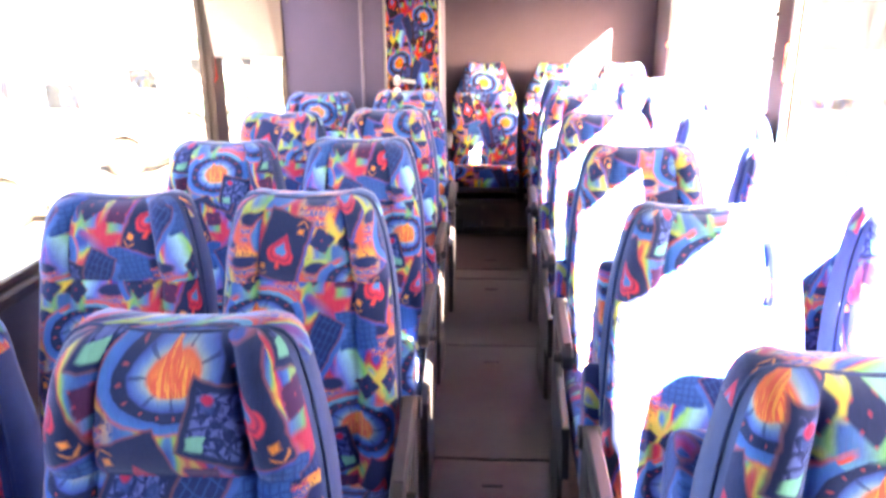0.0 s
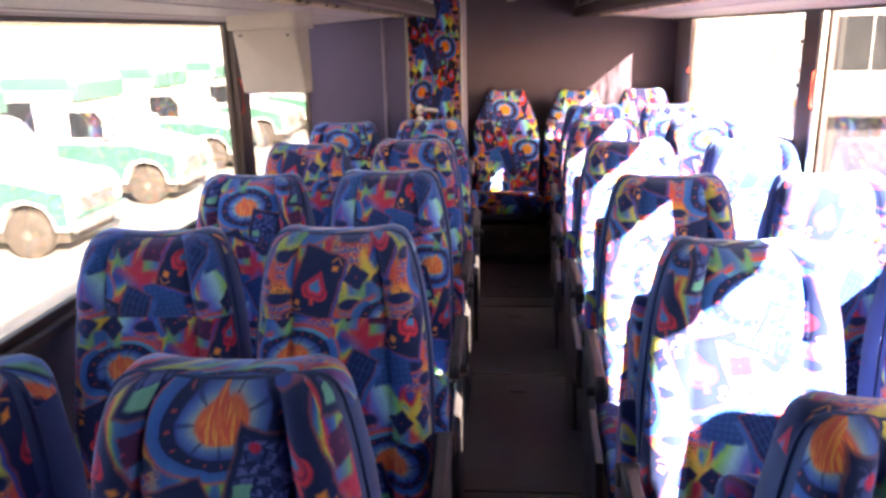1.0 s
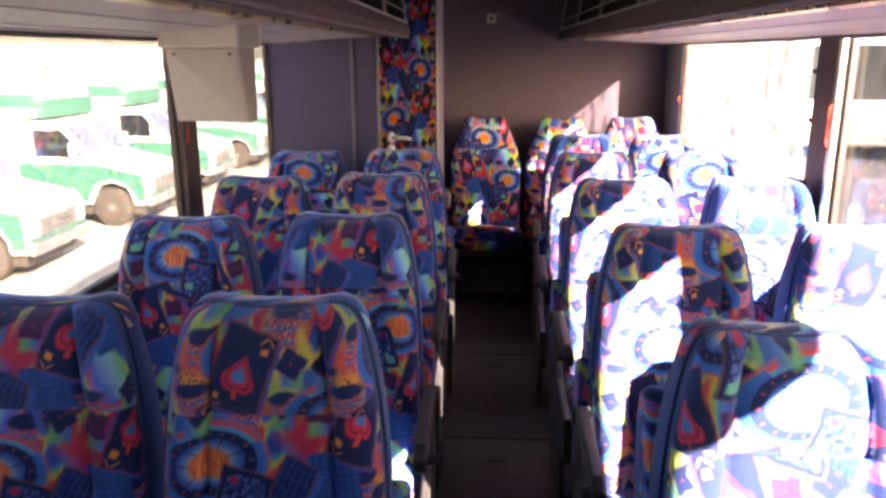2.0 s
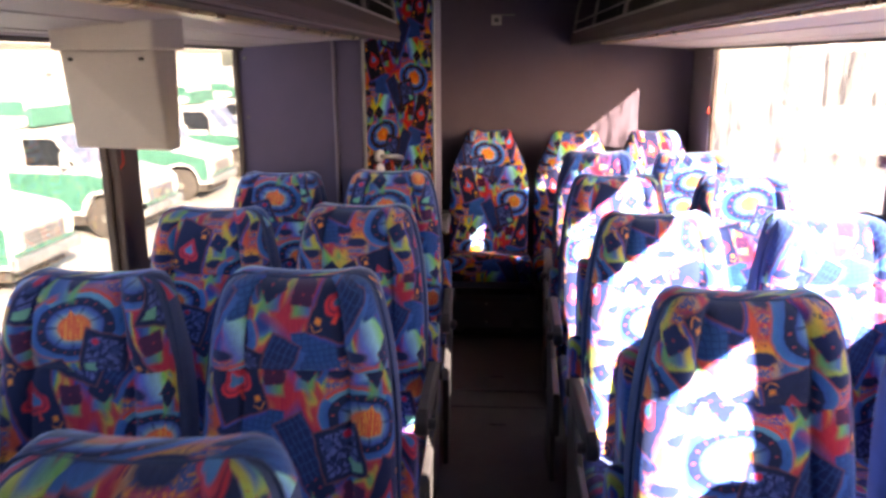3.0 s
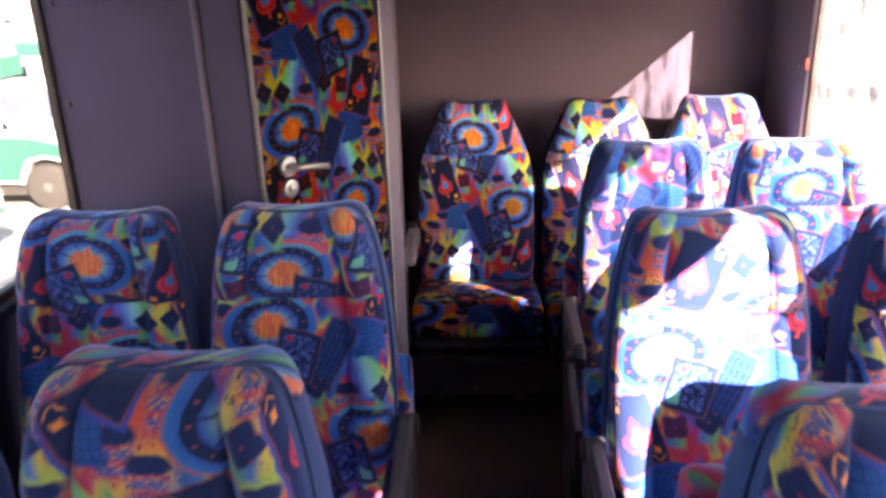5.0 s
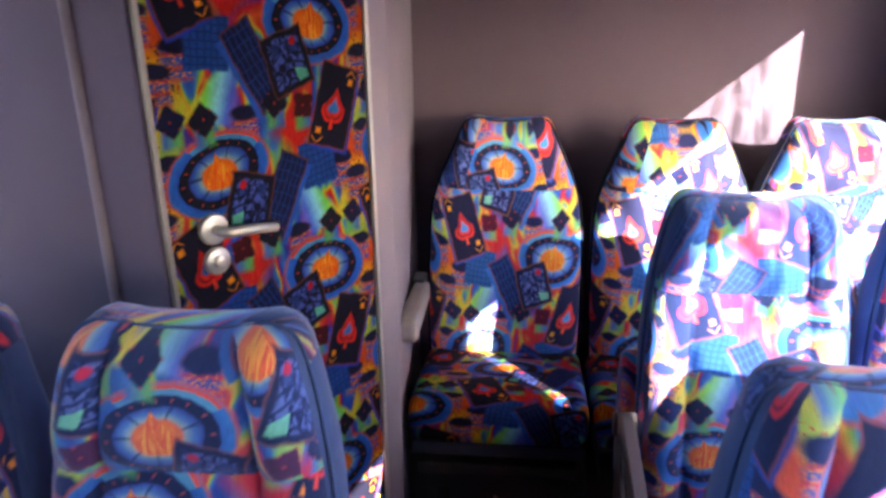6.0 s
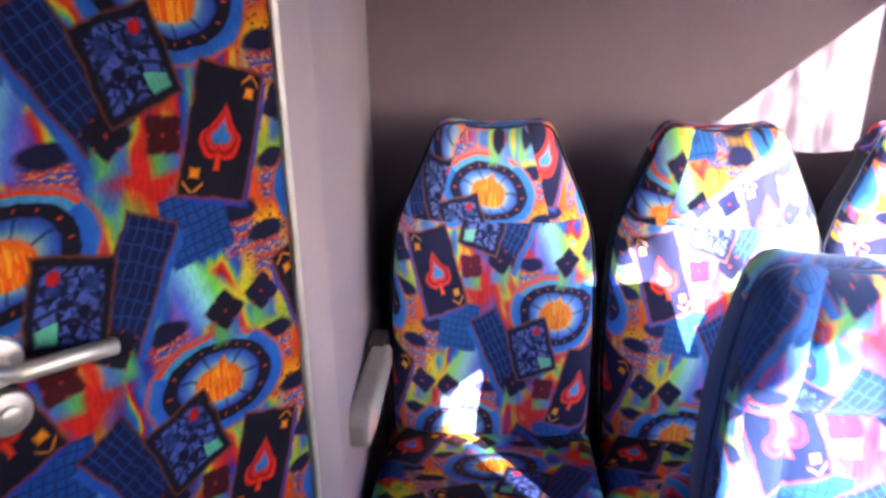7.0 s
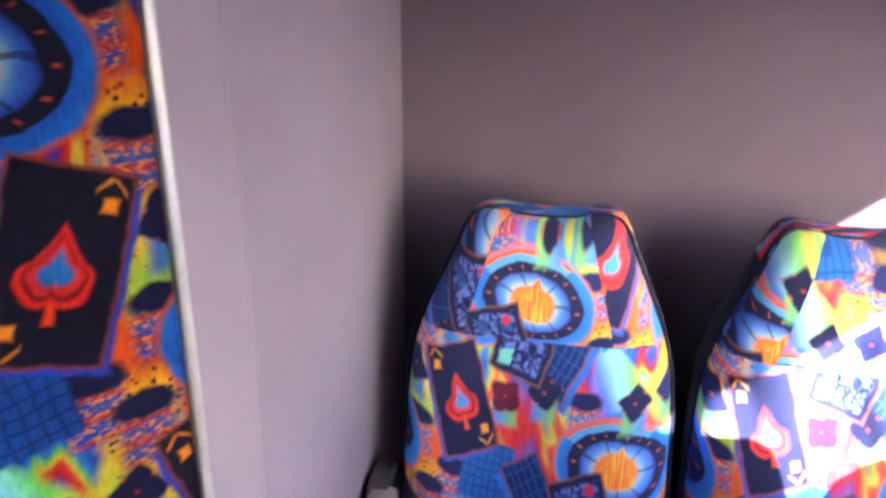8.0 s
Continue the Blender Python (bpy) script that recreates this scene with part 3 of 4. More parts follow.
# ---- overhead racks ----
def rack(x, d, y0, y1, name):
    """An overhead parcel rack: pale sloping underside, brown lip with a brass strip, dark bins with dividers."""
    r = thing(name, "long overhead parcel rack, pale underside, brown lip and dark open bins", "luggage rack", "overhead racks")

    def px(v):
        return x + d * v
    part("underside", prism_bm([(px(0.115), 1.626), (px(0.62), 1.660), (px(0.62), 1.682), (px(0.115), 1.655)], "y", y0, y1, 0.003), PALE_VINYL, r, "pale vinyl underside")
    part("brass_strip", prism_bm([(px(0.605), 1.654), (px(0.640), 1.657), (px(0.640), 1.665), (px(0.605), 1.6585)], "y", y0 + 0.01, y1 - 0.01), GOLDTRIM, r, "bright brass strip")
    part("service_panel", prism_bm([(px(0.624), 1.666), (px(0.70), 1.662), (px(0.79), 1.648), (px(0.79), 1.672), (px(0.624), 1.683)], "y", y0, y1, 0.003), RACK_BROWN, r, "dark brown padded panel under the rack")
    part("lip", prism_bm([(px(0.792), 1.650), (px(0.818), 1.655), (px(0.826), 1.680), (px(0.812), 1.722), (px(0.796), 1.722), (px(0.806), 1.684), (px(0.792), 1.672)], "y", y0, y1, 0.003), RACK_BROWN, r, "dark brown padded lip")
    part("lip_welt", tube_bm([(px(0.818), y0 + 0.01, 1.652), (px(0.818), y1 - 0.01, 1.652)], 0.005, 8), LIP_WELT, r, "mauve welt along the lip")
    part("light_rail", tube_bm([(px(0.806), y0 + 0.01, 1.727), (px(0.806), y1 - 0.01, 1.727)], 0.006, 6), GREY_PLASTIC, r)
    for b in (0.17, 0.24, 0.44):
        part("welt", tube_bm([(px(b), y0 + 0.01, 1.626 + (b - 0.115) * 0.0673), (px(b), y1 - 0.01, 1.626 + (b - 0.115) * 0.0673)], 0.003, 6), PALE_VINYL, r)
    part("outer_fin", prism_bm([(px(0.100), 1.621), (px(0.113), 1.613), (px(0.113), 1.84), (px(0.100), 1.84)], "y", y0, y1), DARK_PLASTIC, r)
    n = max(1, round((y1 - y0) / 0.85))
    for k in range(n + 1):
        y = y0 + 0.012 + (y1 - y0 - 0.024) * k / n
        part("divider", prism_bm([(px(0.125), 1.70), (px(0.70), 1.70), (px(0.66), 2.04), (px(0.125), 2.05)], "y", y - 0.006, y + 0.006), DARK_PLASTIC, r)
        part("front_bar", tube_bm([(px(0.804), y, 1.72), (px(0.780), y, 1.88), (px(0.72), y, 2.06)], 0.009, 6), GREY_PLASTIC, r)
    part("retaining_rail", tube_bm([(px(0.796), y0 + 0.02, 1.782), (px(0.796), y1 - 0.02, 1.782)], 0.004, 6), GREY_PLASTIC, r)
    part("bin_floor", box_bm(*sorted((px(0.115), px(0.79))), y0, y1, 1.684, 1.698), DARK_PLASTIC, r)
    part("bin_back", box_bm(*sorted((px(0.114), px(0.124))), y0, y1, 1.842, 2.05), DARK_PLASTIC, r)
    if d > 0:
        part("end_cap", prism_bm([(px(0.12), 1.66), (px(0.80), 1.66), (px(0.815), 1.70), (px(0.79), 1.80), (px(0.72), 2.05), (px(0.12), 2.05)], "y", y1 + 0.001, y1 + 0.012, 0.002), DARK_PLASTIC, r, "dark rack end cap")
    return r


rack(X_L, 1, Y_F + 0.01, 4.45, "overhead_rack")
rack(X_R + 0.055, -1, Y_F + 0.01, 5.86, "overhead_rack")
for x in (-0.09, 0.66):
    air = thing("air_duct", "pale grey rounded ceiling duct beside the parcel rack", "duct", "ceiling ducts")
    part("casing", prism_bm([(x - 0.05, 2.10), (x - 0.048, 1.95), (x - 0.035, 1.92), (x, 1.906), (x + 0.035, 1.92), (x + 0.048, 1.95), (x + 0.05, 2.10)], "y", Y_F + 0.02, 4.3, 0.004), PALE_VINYL, air)

# ---- lavatory cubicle ----
cub = thing("lavatory_cubicle", "mauve carpeted lavatory cubicle with a door upholstered in casino plush", "cubicle", kind="structure")


def panel(name, p, q, z0, z1, mat, parent, thick=0.03, label="", proud=0.0, bevel=0.004):
    """An upright panel from p to q in plan, its face on the left of the way from q to p."""
    a, b = Vector(p), Vector(q)
    d = (b - a).normalized()
    n = Vector((d.y, -d.x))
    c = [a + n * proud, b + n * proud, b - n * thick, a - n * thick]
    return part(name, prism_bm([tuple(k) for k in c], "z", z0, z1, bevel), mat, parent, label)


D0, D1 = Vector((-0.322, 4.499)), Vector((-0.043, 4.918))
DW = (D1 - D0).normalized()
DN = Vector((DW.y, -DW.x))
panel("panel", (-0.968, 4.703), (-0.4635, 4.533), 0, Z_CEIL, SHADED_PLUM, cub)
panel("panel", (-0.463, 4.5325), D0 - DW * 0.02, 0, Z_CEIL, SHADED_PLUM, cub)
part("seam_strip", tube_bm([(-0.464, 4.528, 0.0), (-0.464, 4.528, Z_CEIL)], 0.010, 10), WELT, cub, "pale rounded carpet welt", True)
panel("panel", D1 + DW * 0.012, D1 + DW * 0.075, 0, Z_CEIL, LIT_MAUVE, cub)
panel("panel", D1 + DW * 0.0752, (-0.080, Y_R - 0.001), 0, Z_CEIL, LIT_MAUVE, cub, 0.03)
# the door, in a copy of the seats' cloth darkened for shade
door = part("door", prism_bm([tuple(D0 + DN * 0.004), tuple(D1 + DN * 0.004), tuple(D1 - DN * 0.03), tuple(D0 - DN * 0.03)], "z", 0.02, 1.93), SHADED_PLUSH, cub, "narrow door covered in casino plush")
me = door.data
layer = me.uv_layers.new(name="UVMap")
for poly in me.polygons:
    for li in poly.loop_indices:
        co = me.vertices[me.loops[li].vertex_index].co
        layer.data[li].uv = (((Vector((co.x, co.y)) - D0).dot(DW) - 0.356) * 0.935, (co.z - 1.484) * 0.935)
for a, b in ((-0.013, -0.003), ((D1 - D0).length + 0.001, (D1 - D0).length + 0.012)):
    p, q = D0 + DW * a, D0 + DW * b
    part("edge_trim", prism_bm([tuple(p + DN * 0.012), tuple(q + DN * 0.012), tuple(q - DN * 0.02), tuple(p - DN * 0.02)], "z", 0.0, 1.95, 0.003), DOOR_TRIM if a < 0 else EDGE_TRIM, cub, "dull aluminium door edging")
hp = D0 + DW * 0.084
part("handle_rose", disc_bm((*(hp + DN * 0.010), 1.127), (*DN, 0), 0.030, 0.014, 24, 0.004), CHROME, door, "round satin handle rose", True)
lever = [(*(hp + DN * 0.02), 1.127), (*(hp + DN * 0.045), 1.127), (*(hp + DW * 0.012 + DN * 0.055), 1.127), (*(hp + DW * 0.06 + DN * 0.056), 1.122), (*(hp + DW * 0.112 + DN * 0.052), 1.112)]
part("lever_handle", tube_bm(lever, 0.0100, 12), CHROME, door, "satin grey lever handle", True)
part("lock_plate", disc_bm((*(hp + DN * 0.010), 1.064), (*DN, 0), 0.027, 0.014, 24, 0.004), CHROME, door, "round satin lock plate", True)
part("lock_barrel", disc_bm((*(hp + DN * 0.020), 1.064), (*DN, 0), 0.012, 0.010, 16, 0.003), ALU, door, "", True)
for z in (1.30, 1.58):
    p = Vector((-0.925, 4.688))
    n = Vector((-0.319, -0.948))
    tagged(mesh_object("snap_stud", disc_bm((*(p + n * 0.006), z), (*n, 0), 0.009, 0.008, 12, 0.003), SIDE_GREY), "small dull snap stud on the cubicle panel", "stud", "wall studs")
# strap of hinge hardware and notice on the rear wall
tagged(mesh_object("wall_sticker", box_bm(0.256, 0.318, Y_R - 0.004, Y_R - 0.001, 1.774, 1.836), CREAM), "small pale square sticker with a dark mark on the rear wall", "sticker")
part("mark", box_bm(0.274, 0.300, Y_R - 0.0065, Y_R - 0.0042, 1.792, 1.816), DARK_PLASTIC, bpy.data.objects["wall_sticker"], "dark square mark")
tagged(mesh_object("hatch_pull", box_bm(0.306, 0.40, Y_R - 0.012, Y_R - 0.002, 1.83, 1.838, 0.003), GREY_PLASTIC), "thin grey pull strip on the rear hatch", "pull strip")

# ---- folding monitor under the rack ----
mon = thing("ceiling_monitor", "cream plastic monitor housing hanging under the parcel rack", "monitor")
mb = bmesh.new()
top = [mb.verts.new(c) for c in ((-0.706, 2.680, 1.592), (-0.468, 2.630, 1.592), (-0.432, 2.678, 1.592), (-0.690, 2.742, 1.592))]
bot = [mb.verts.new(c) for c in ((-0.676, 2.655, 1.378), (-0.432, 2.590, 1.378), (-0.414, 2.614, 1.384), (-0.664, 2.684, 1.384))]
mb.faces.new(top)
mb.faces.new(bot[::-1])
for k in range(4):
    mb.faces.new((top[k], top[(k + 1) % 4], bot[(k + 1) % 4], bot[k]))
bmesh.ops.recalc_face_normals(mb, faces=mb.faces)
bmesh.ops.bevel(mb, geom=list(mb.edges), offset=0.008, segments=3, affect="EDGES", profile=0.5)
part("housing", mb, CREAM, mon, "cream sloping housing")
part("top_flange", prism_bm([(-0.728, 2.688), (-0.462, 2.620), (-0.412, 2.668), (-0.430, 2.700), (-0.705, 2.765)], "z", 1.590, 1.660, 0.006), CREAM, mon, "cream mounting flange")
for x, y in ((-0.672, 2.669), (-0.494, 2.631)):
    part("screw", disc_bm((x, y, 1.572), (-0.22, -0.97, 0), 0.004, 0.012, 10), DARK_PLASTIC, mon)


# ---- seats ----
SEAT_Z = [0.34, 0.44, 0.54, 0.66, 0.78, 0.87, 0.94, 0.99, 1.03, 1.065, 1.09, 1.107, 1.118, 1.125]
SEAT_W = [0.208, 0.214, 0.217, 0.217, 0.214, 0.208, 0.200, 0.192, 0.184, 0.175, 0.167, 0.158, 0.146, 0.124]
LEAN_BACK = 0.19
CLOTH = 0.95


def seat_half_width(z):
    return float(np.interp(z, SEAT_Z, SEAT_W))


def backrest_bm(taper, cut=None):
    """The plush face of a backrest: a padded panel with bolsters at the sides and a headrest above a seam."""
    bm = bmesh.new()
    uv = bm.loops.layers.uv.new("UVMap")
    zs = [0.34 + (0.90 - 0.34) * k / 14 for k in range(15)] + [0.915, 0.925, 0.935, 0.95] + [0.97 + (1.125 - 0.97) * (1 - (1 - k / 12) ** 1.6) for k in range(13)]
    ss = [-1, -0.985, -0.95, -0.88, -0.78, -0.68, -0.60, -0.56, -0.52, -0.40, -0.25, -0.1, 0.1, 0.25, 0.40, 0.52, 0.56, 0.60, 0.68, 0.78, 0.88, 0.95, 0.985, 1]
    rows = []
    for z in zs:
        w = seat_half_width(z) * (1 - taper * smoothstep(0.85, 1.125, z))
        row = []
        for s in ss:
            a = abs(s)
            edge = (1 - a ** 4.5) ** 0.5
            crown = (1 - max(0.0, (z - 1.03) / 0.095) ** 4) ** 0.5 if z > 1.03 else 1.0
            d = 0.058
            d += 0.022 * smoothstep(0.5, 0.75, a)
            d += 0.016 * smoothstep(0.925, 0.99, z) * (1 - 0.4 * smoothstep(0.5, 0.62, a)) + 0.018 * smoothstep(0.92, 1.0, z) * smoothstep(0.55, 0.8, a)
            d += 0.026 * smoothstep(0.60, 0.86, a) * smoothstep(0.82, 0.60, z)
            d += 0.014 * math.exp(-((z - 0.62) / 0.12) ** 2) * (1 - a * a)
            d -= 0.012 * math.exp(-((z - 0.925) / 0.010) ** 2)
            if cut:
                d = 0.074 + 0.010 * smoothstep(0.90, 0.99, z) - 0.006 * math.exp(-((z - 0.925) / 0.008) ** 2) + 0.012 * math.exp(-((z - 0.62) / 0.14) ** 2)
            else:
                d -= 0.015 * math.exp(-((a - 0.56) / 0.035) ** 2)
            dip = -0.010 * (1 - a ** 2) * smoothstep(1.05, 1.125, z) + 0.004 * math.exp(-((a - 0.72) / 0.2) ** 2) * smoothstep(1.05, 1.125, z)
            row.append(bm.verts.new((s * w, -d * edge * crown + (z - 1.1) * LEAN_BACK, z + dip)))
        rows.append(row)
    for j in range(len(zs) - 1):
        for i in range(len(ss) - 1):
            f = bm.faces.new((rows[j][i], rows[j][i + 1], rows[j + 1][i + 1], rows[j + 1][i]))
            mid_s, mid_z = (ss[i] + ss[i + 1]) / 2, (zs[j] + zs[j + 1]) / 2
            f.material_index = 1 if abs(mid_s) > 0.985 and mid_z > 0.70 else 2 if mid_z > 0.925 else 0
            side = 1 if mid_s > 0 else -1
            du, dv = (0.31 * side, 0.37) if mid_z > 0.925 and abs(mid_s) > 0.56 else (0.0, 0.0)
            for lp in f.loops:
                c = lp.vert.co
                wrap = max(0.0, c.y - (c.z - 1.1) * LEAN_BACK + 0.06) if abs(mid_s) > 0.85 else 0.0
                lp[uv].uv = ((c.x + side * wrap) * CLOTH + du, (c.z - 0.9) * CLOTH + dv)
                if cut:
                    ou, ov = cut[0] if mid_z < 0.925 else cut[1] if abs(mid_s) < 0.62 else (-0.065, -1.187) if side > 0 else (0.054, -1.033)
                    lp[uv].uv = (c.x * 1.1 + ou, (c.z - c.y * 0.4) * 0.935 + ov)
    return bm


def gusset_bm(taper):
    """The plain velvet band round the edge of a backrest, and its back."""
    bm = bmesh.new()
    zs = SEAT_Z
    half = [(seat_half_width(z) * (1 - taper * smoothstep(0.85, 1.125, z)), z) for z in zs]
    outline = [(w, z) for w, z in half] + [(k * 0.124 * (1 - taper), 1.125 - 0.010 * (1 - k * k * 0.8)) for k in (0.6, 0.2, -0.2, -0.6)] + [(-w, z) for w, z in reversed(half)]
    rings = []
    for y, grow in ((-0.006, 0.0), (0.0, 0.004), (0.03, 0.005), (0.055, 0.003), (0.075, -0.010), (0.082, -0.03)):
        ring = []
        for x, z in outline:
            n = Vector((x / 0.21, 0, (z - 0.80) / 0.33))
            n = n.normalized() if n.length > 0 else n
            deep = 1.0 + 0.30 * smoothstep(1.04, 0.90, z) if y > 0 else 1.0
            ring.append(bm.verts.new((x + n.x * grow, y * deep + (z - 1.1) * LEAN_BACK, z + max(n.z, 0) * grow)))
        rings.append(ring)
    m = len(outline)
    for a, b in zip(rings, rings[1:]):
        for k in range(m):
            bm.faces.new((a[k], a[(k + 1) % m], b[(k + 1) % m], b[k]))
    bm.faces.new(rings[-1])
    bmesh.ops.recalc_face_normals(bm, faces=bm.faces)
    uv = bm.loops.layers.uv.new("UVMap")
    for f in bm.faces:
        mid = f.calc_center_median()
        f.material_index = 2 if mid.z > 1.075 and mid.y < 0.07 else 1 if mid.z < 0.66 and abs(mid.x) > 0.15 else 0
        for lp in f.loops:
            c = lp.vert.co
            lp[uv].uv = ((c.x - c.y) * CLOTH, (c.z - 0.9 + c.y * 0.9) * CLOTH)
    return bm, outline


def cushion_bm():
    bm = box_bm(-0.222, 0.222, -0.60, -0.115, 0.295, 0.425, 0.045, 4)
    for w in bm.verts:
        if w.co.z > 0.36:
            w.co.z += 0.016 * math.cos(w.co.x / 0.212 * 1.2) * math.cos((w.co.y + 0.36) / 0.25) - 0.012 + 0.02 * smoothstep(-0.3, -0.55, w.co.y)
    uv = bm.loops.layers.uv.new("UVMap")
    for f in bm.faces:
        for lp in f.loops:
            c = lp.vert.co
            lp[uv].uv = (c.x + 0.21, c.y + c.z + 0.17)
    return bm


def side_uv(bm):
    """Lays cloth on a side piece by its place along and up."""
    uv = bm.loops.layers.uv.new("UVMap")
    for f in bm.faces:
        for lp in f.loops:
            c = lp.vert.co
            lp[uv].uv = ((c.y + c.x) * CLOTH + 0.11, (c.z - 0.9) * CLOTH + 0.17)
    return bm


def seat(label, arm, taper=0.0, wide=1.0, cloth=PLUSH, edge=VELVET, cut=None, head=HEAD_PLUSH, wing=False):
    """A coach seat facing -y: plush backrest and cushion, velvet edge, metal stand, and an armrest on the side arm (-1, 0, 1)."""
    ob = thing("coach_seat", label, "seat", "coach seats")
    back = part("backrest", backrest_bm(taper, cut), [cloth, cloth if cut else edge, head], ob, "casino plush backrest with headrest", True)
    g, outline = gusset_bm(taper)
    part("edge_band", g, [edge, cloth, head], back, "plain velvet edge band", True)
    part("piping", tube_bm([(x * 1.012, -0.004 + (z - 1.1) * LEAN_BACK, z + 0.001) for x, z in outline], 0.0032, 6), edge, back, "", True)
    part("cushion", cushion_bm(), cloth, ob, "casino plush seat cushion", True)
    part("cushion_band", box_bm(-0.216, 0.216, -0.585, -0.12, 0.262, 0.302, 0.012), edge, ob, "plain velvet cushion band")
    part("seat_frame", box_bm(-0.20, 0.20, -0.56, -0.10, 0.225, 0.262, 0.006), DARK_PLASTIC, ob)
    for x in (-0.15, 0.15):
        part("leg", prism_bm([(-0.45, 0.005), (-0.16, 0.005), (-0.20, 0.225), (-0.40, 0.225)], "x", x - 0.02, x + 0.02, 0.004), DARK_PLASTIC, ob)
    part("back_shell", box_bm(-0.17, 0.17, -0.045, -0.03, 0.26, 0.52, 0.004), DARK_PLASTIC, ob)
    if wing:
        xa, xb = sorted((arm * 0.150, arm * 0.217))
        part("side_wing", side_uv(prism_bm([(0.00, 0.46), (0.11, 0.46), (0.165, 0.80), (0.168, 0.88), (0.155, 0.935), (0.125, 0.962), (0.085, 0.955), (0.04, 0.90)], "x", xa, xb, 0.016)), cloth, ob, "plush-covered side wing", True)
    if arm:
        x = arm * 0.250
        xa, xb = x - 0.017, x + 0.017
        outline = [(-0.13, 0.595), (-0.125, 0.645), (-0.20, 0.652), (-0.40, 0.646), (-0.49, 0.638), (-0.522, 0.620), (-0.525, 0.588), (-0.50, 0.570), (-0.47, 0.580), (-0.26, 0.595)]
        cap = [(-0.18, 0.653), (-0.40, 0.647), (-0.485, 0.640), (-0.485, 0.645), (-0.40, 0.654), (-0.18, 0.661)]
        rest = part("armrest", prism_bm(outline, "x", xa, xb, 0.008), DARK_PLASTIC, ob, "dark grey moulded armrest")
        part("arm_cap", prism_bm(cap, "x", xa + 0.005, xb - 0.005, 0.002), SIDE_GREY, rest, "worn grey arm cap")
        part("pivot", disc_bm((x, -0.13, 0.612), (arm, 0, 0), 0.028, 0.050, 16, 0.004), DARK_PLASTIC, rest)
        part("side_panel", prism_bm([(-0.56, 0.24), (-0.14, 0.22), (-0.10, 0.46), (-0.11, 0.63), (-0.17, 0.63), (-0.22, 0.52), (-0.30, 0.44), (-0.54, 0.40)], "x", x - 0.012, x + 0.012, 0.005), SHELL_GREY, ob, "dark grey moulded side panel")
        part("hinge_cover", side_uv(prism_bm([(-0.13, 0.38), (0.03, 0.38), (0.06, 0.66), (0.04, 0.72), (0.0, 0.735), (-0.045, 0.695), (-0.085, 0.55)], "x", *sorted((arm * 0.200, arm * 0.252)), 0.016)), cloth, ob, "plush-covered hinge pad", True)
        part("recline_button", disc_bm((x + arm * 0.014, -0.495, 0.608), (arm, 0, 0), 0.016, 0.05, 14, 0.004), DARK_PLASTIC, rest)
        part("side_foot", prism_bm([(-0.50, 0.005), (-0.18, 0.005), (-0.24, 0.23), (-0.44, 0.23)], "x", x - 0.012, x + 0.006, 0.004), DARK_PLASTIC, ob, "black steel side foot")
    if wide != 1:
        ob.scale = (wide, 1, 1)
    return ob


AISLE = "aisle coach seat in multicolour casino plush with blue edges, armrest"
base = {"window": seat("window coach seat in multicolour casino plush with blue velvet edges", 0, wide=1.03),
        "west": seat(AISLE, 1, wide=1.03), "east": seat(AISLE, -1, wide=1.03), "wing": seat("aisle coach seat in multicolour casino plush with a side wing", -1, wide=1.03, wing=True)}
first = set(base)
rng = random.Random(5)
# where a roulette wheel of the cloth lies on the backrest and on the headrest: across, up, and whether it is printed in reverse
CUTS = [((-0.11, 0.835, 1), (-0.10, 1.18, 0)), ((0.16, 0.82, 0), (0.05, 1.25, 0)), ((-0.03, 0.82, 1), (-0.10, 1.34, 0)), ((-0.058, 0.865, 1), (-0.015, 0.99, 1)),
        ((-0.07, 0.80, 1), (0.05, 1.25, 0)), ((-0.05, 1.03, 1), (0.0, 1.03, 1)), ((0.10, 0.78, 0), (0.0, 1.03, 0)), ((0.05, 0.72, 0), (0.12, 1.10, 1)), ((0.12, 0.70, 0), (0.015, 1.08, 1))]
CUT_OF = {"west": (7, 8, 0, 1, 2, 3), "window west": (3, 2, 4, 5, 0, 6), "east": (4, 3, 5, 2, 2, 0, 1), "window east": (1, 2, 6, 0, 4, 5, 3)}


def cloth_shift(x, z, reverse):
    return (-x * CLOTH + reverse * REP_U / 2) % REP_U, (-(z - 0.9) * CLOTH + reverse * REP_V / 2) % REP_V


def put_seat(kind, x, y, cut, z=0.0, turn=0.0, lean=0.0):
    m = pose(x, y - 0.03, z - 0.022, lean, 0, turn)
    if kind in first:
        first.discard(kind)
        ob = base[kind]
        ob.matrix_basis = m @ Matrix.Diagonal((*ob.scale, 1))
    else:
        ob = copy_thing(base[kind], m)
    low, high = CUTS[cut]
    for o in ob.children_recursive:
        o.color = (*cloth_shift(*low), *cloth_shift(*high))
    return ob


for k in range(-1, 5):
    y = 1.044 + 0.7985 * k
    put_seat("west", -0.172, y, CUT_OF["west"][k + 1], 0.0, rng.uniform(-1.5, 1.5), rng.uniform(-0.6, 0.6))
    put_seat("window", -0.662, y + 0.01, CUT_OF["window west"][k + 1], -0.012, rng.uniform(-2, 2), rng.uniform(-0.8, 0.8))
for k in range(-1, 6):
    y = 0.929 + 0.8005 * k
    far = 0.035 if k == 5 else 0.0
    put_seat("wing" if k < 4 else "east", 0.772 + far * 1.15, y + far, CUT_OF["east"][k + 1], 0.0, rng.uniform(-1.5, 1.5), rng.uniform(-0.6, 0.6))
    put_seat("window", 1.286, y + 0.01, CUT_OF["window east"][k + 1], 0.0, rng.uniform(-2, 2), rng.uniform(-0.8, 0.8))

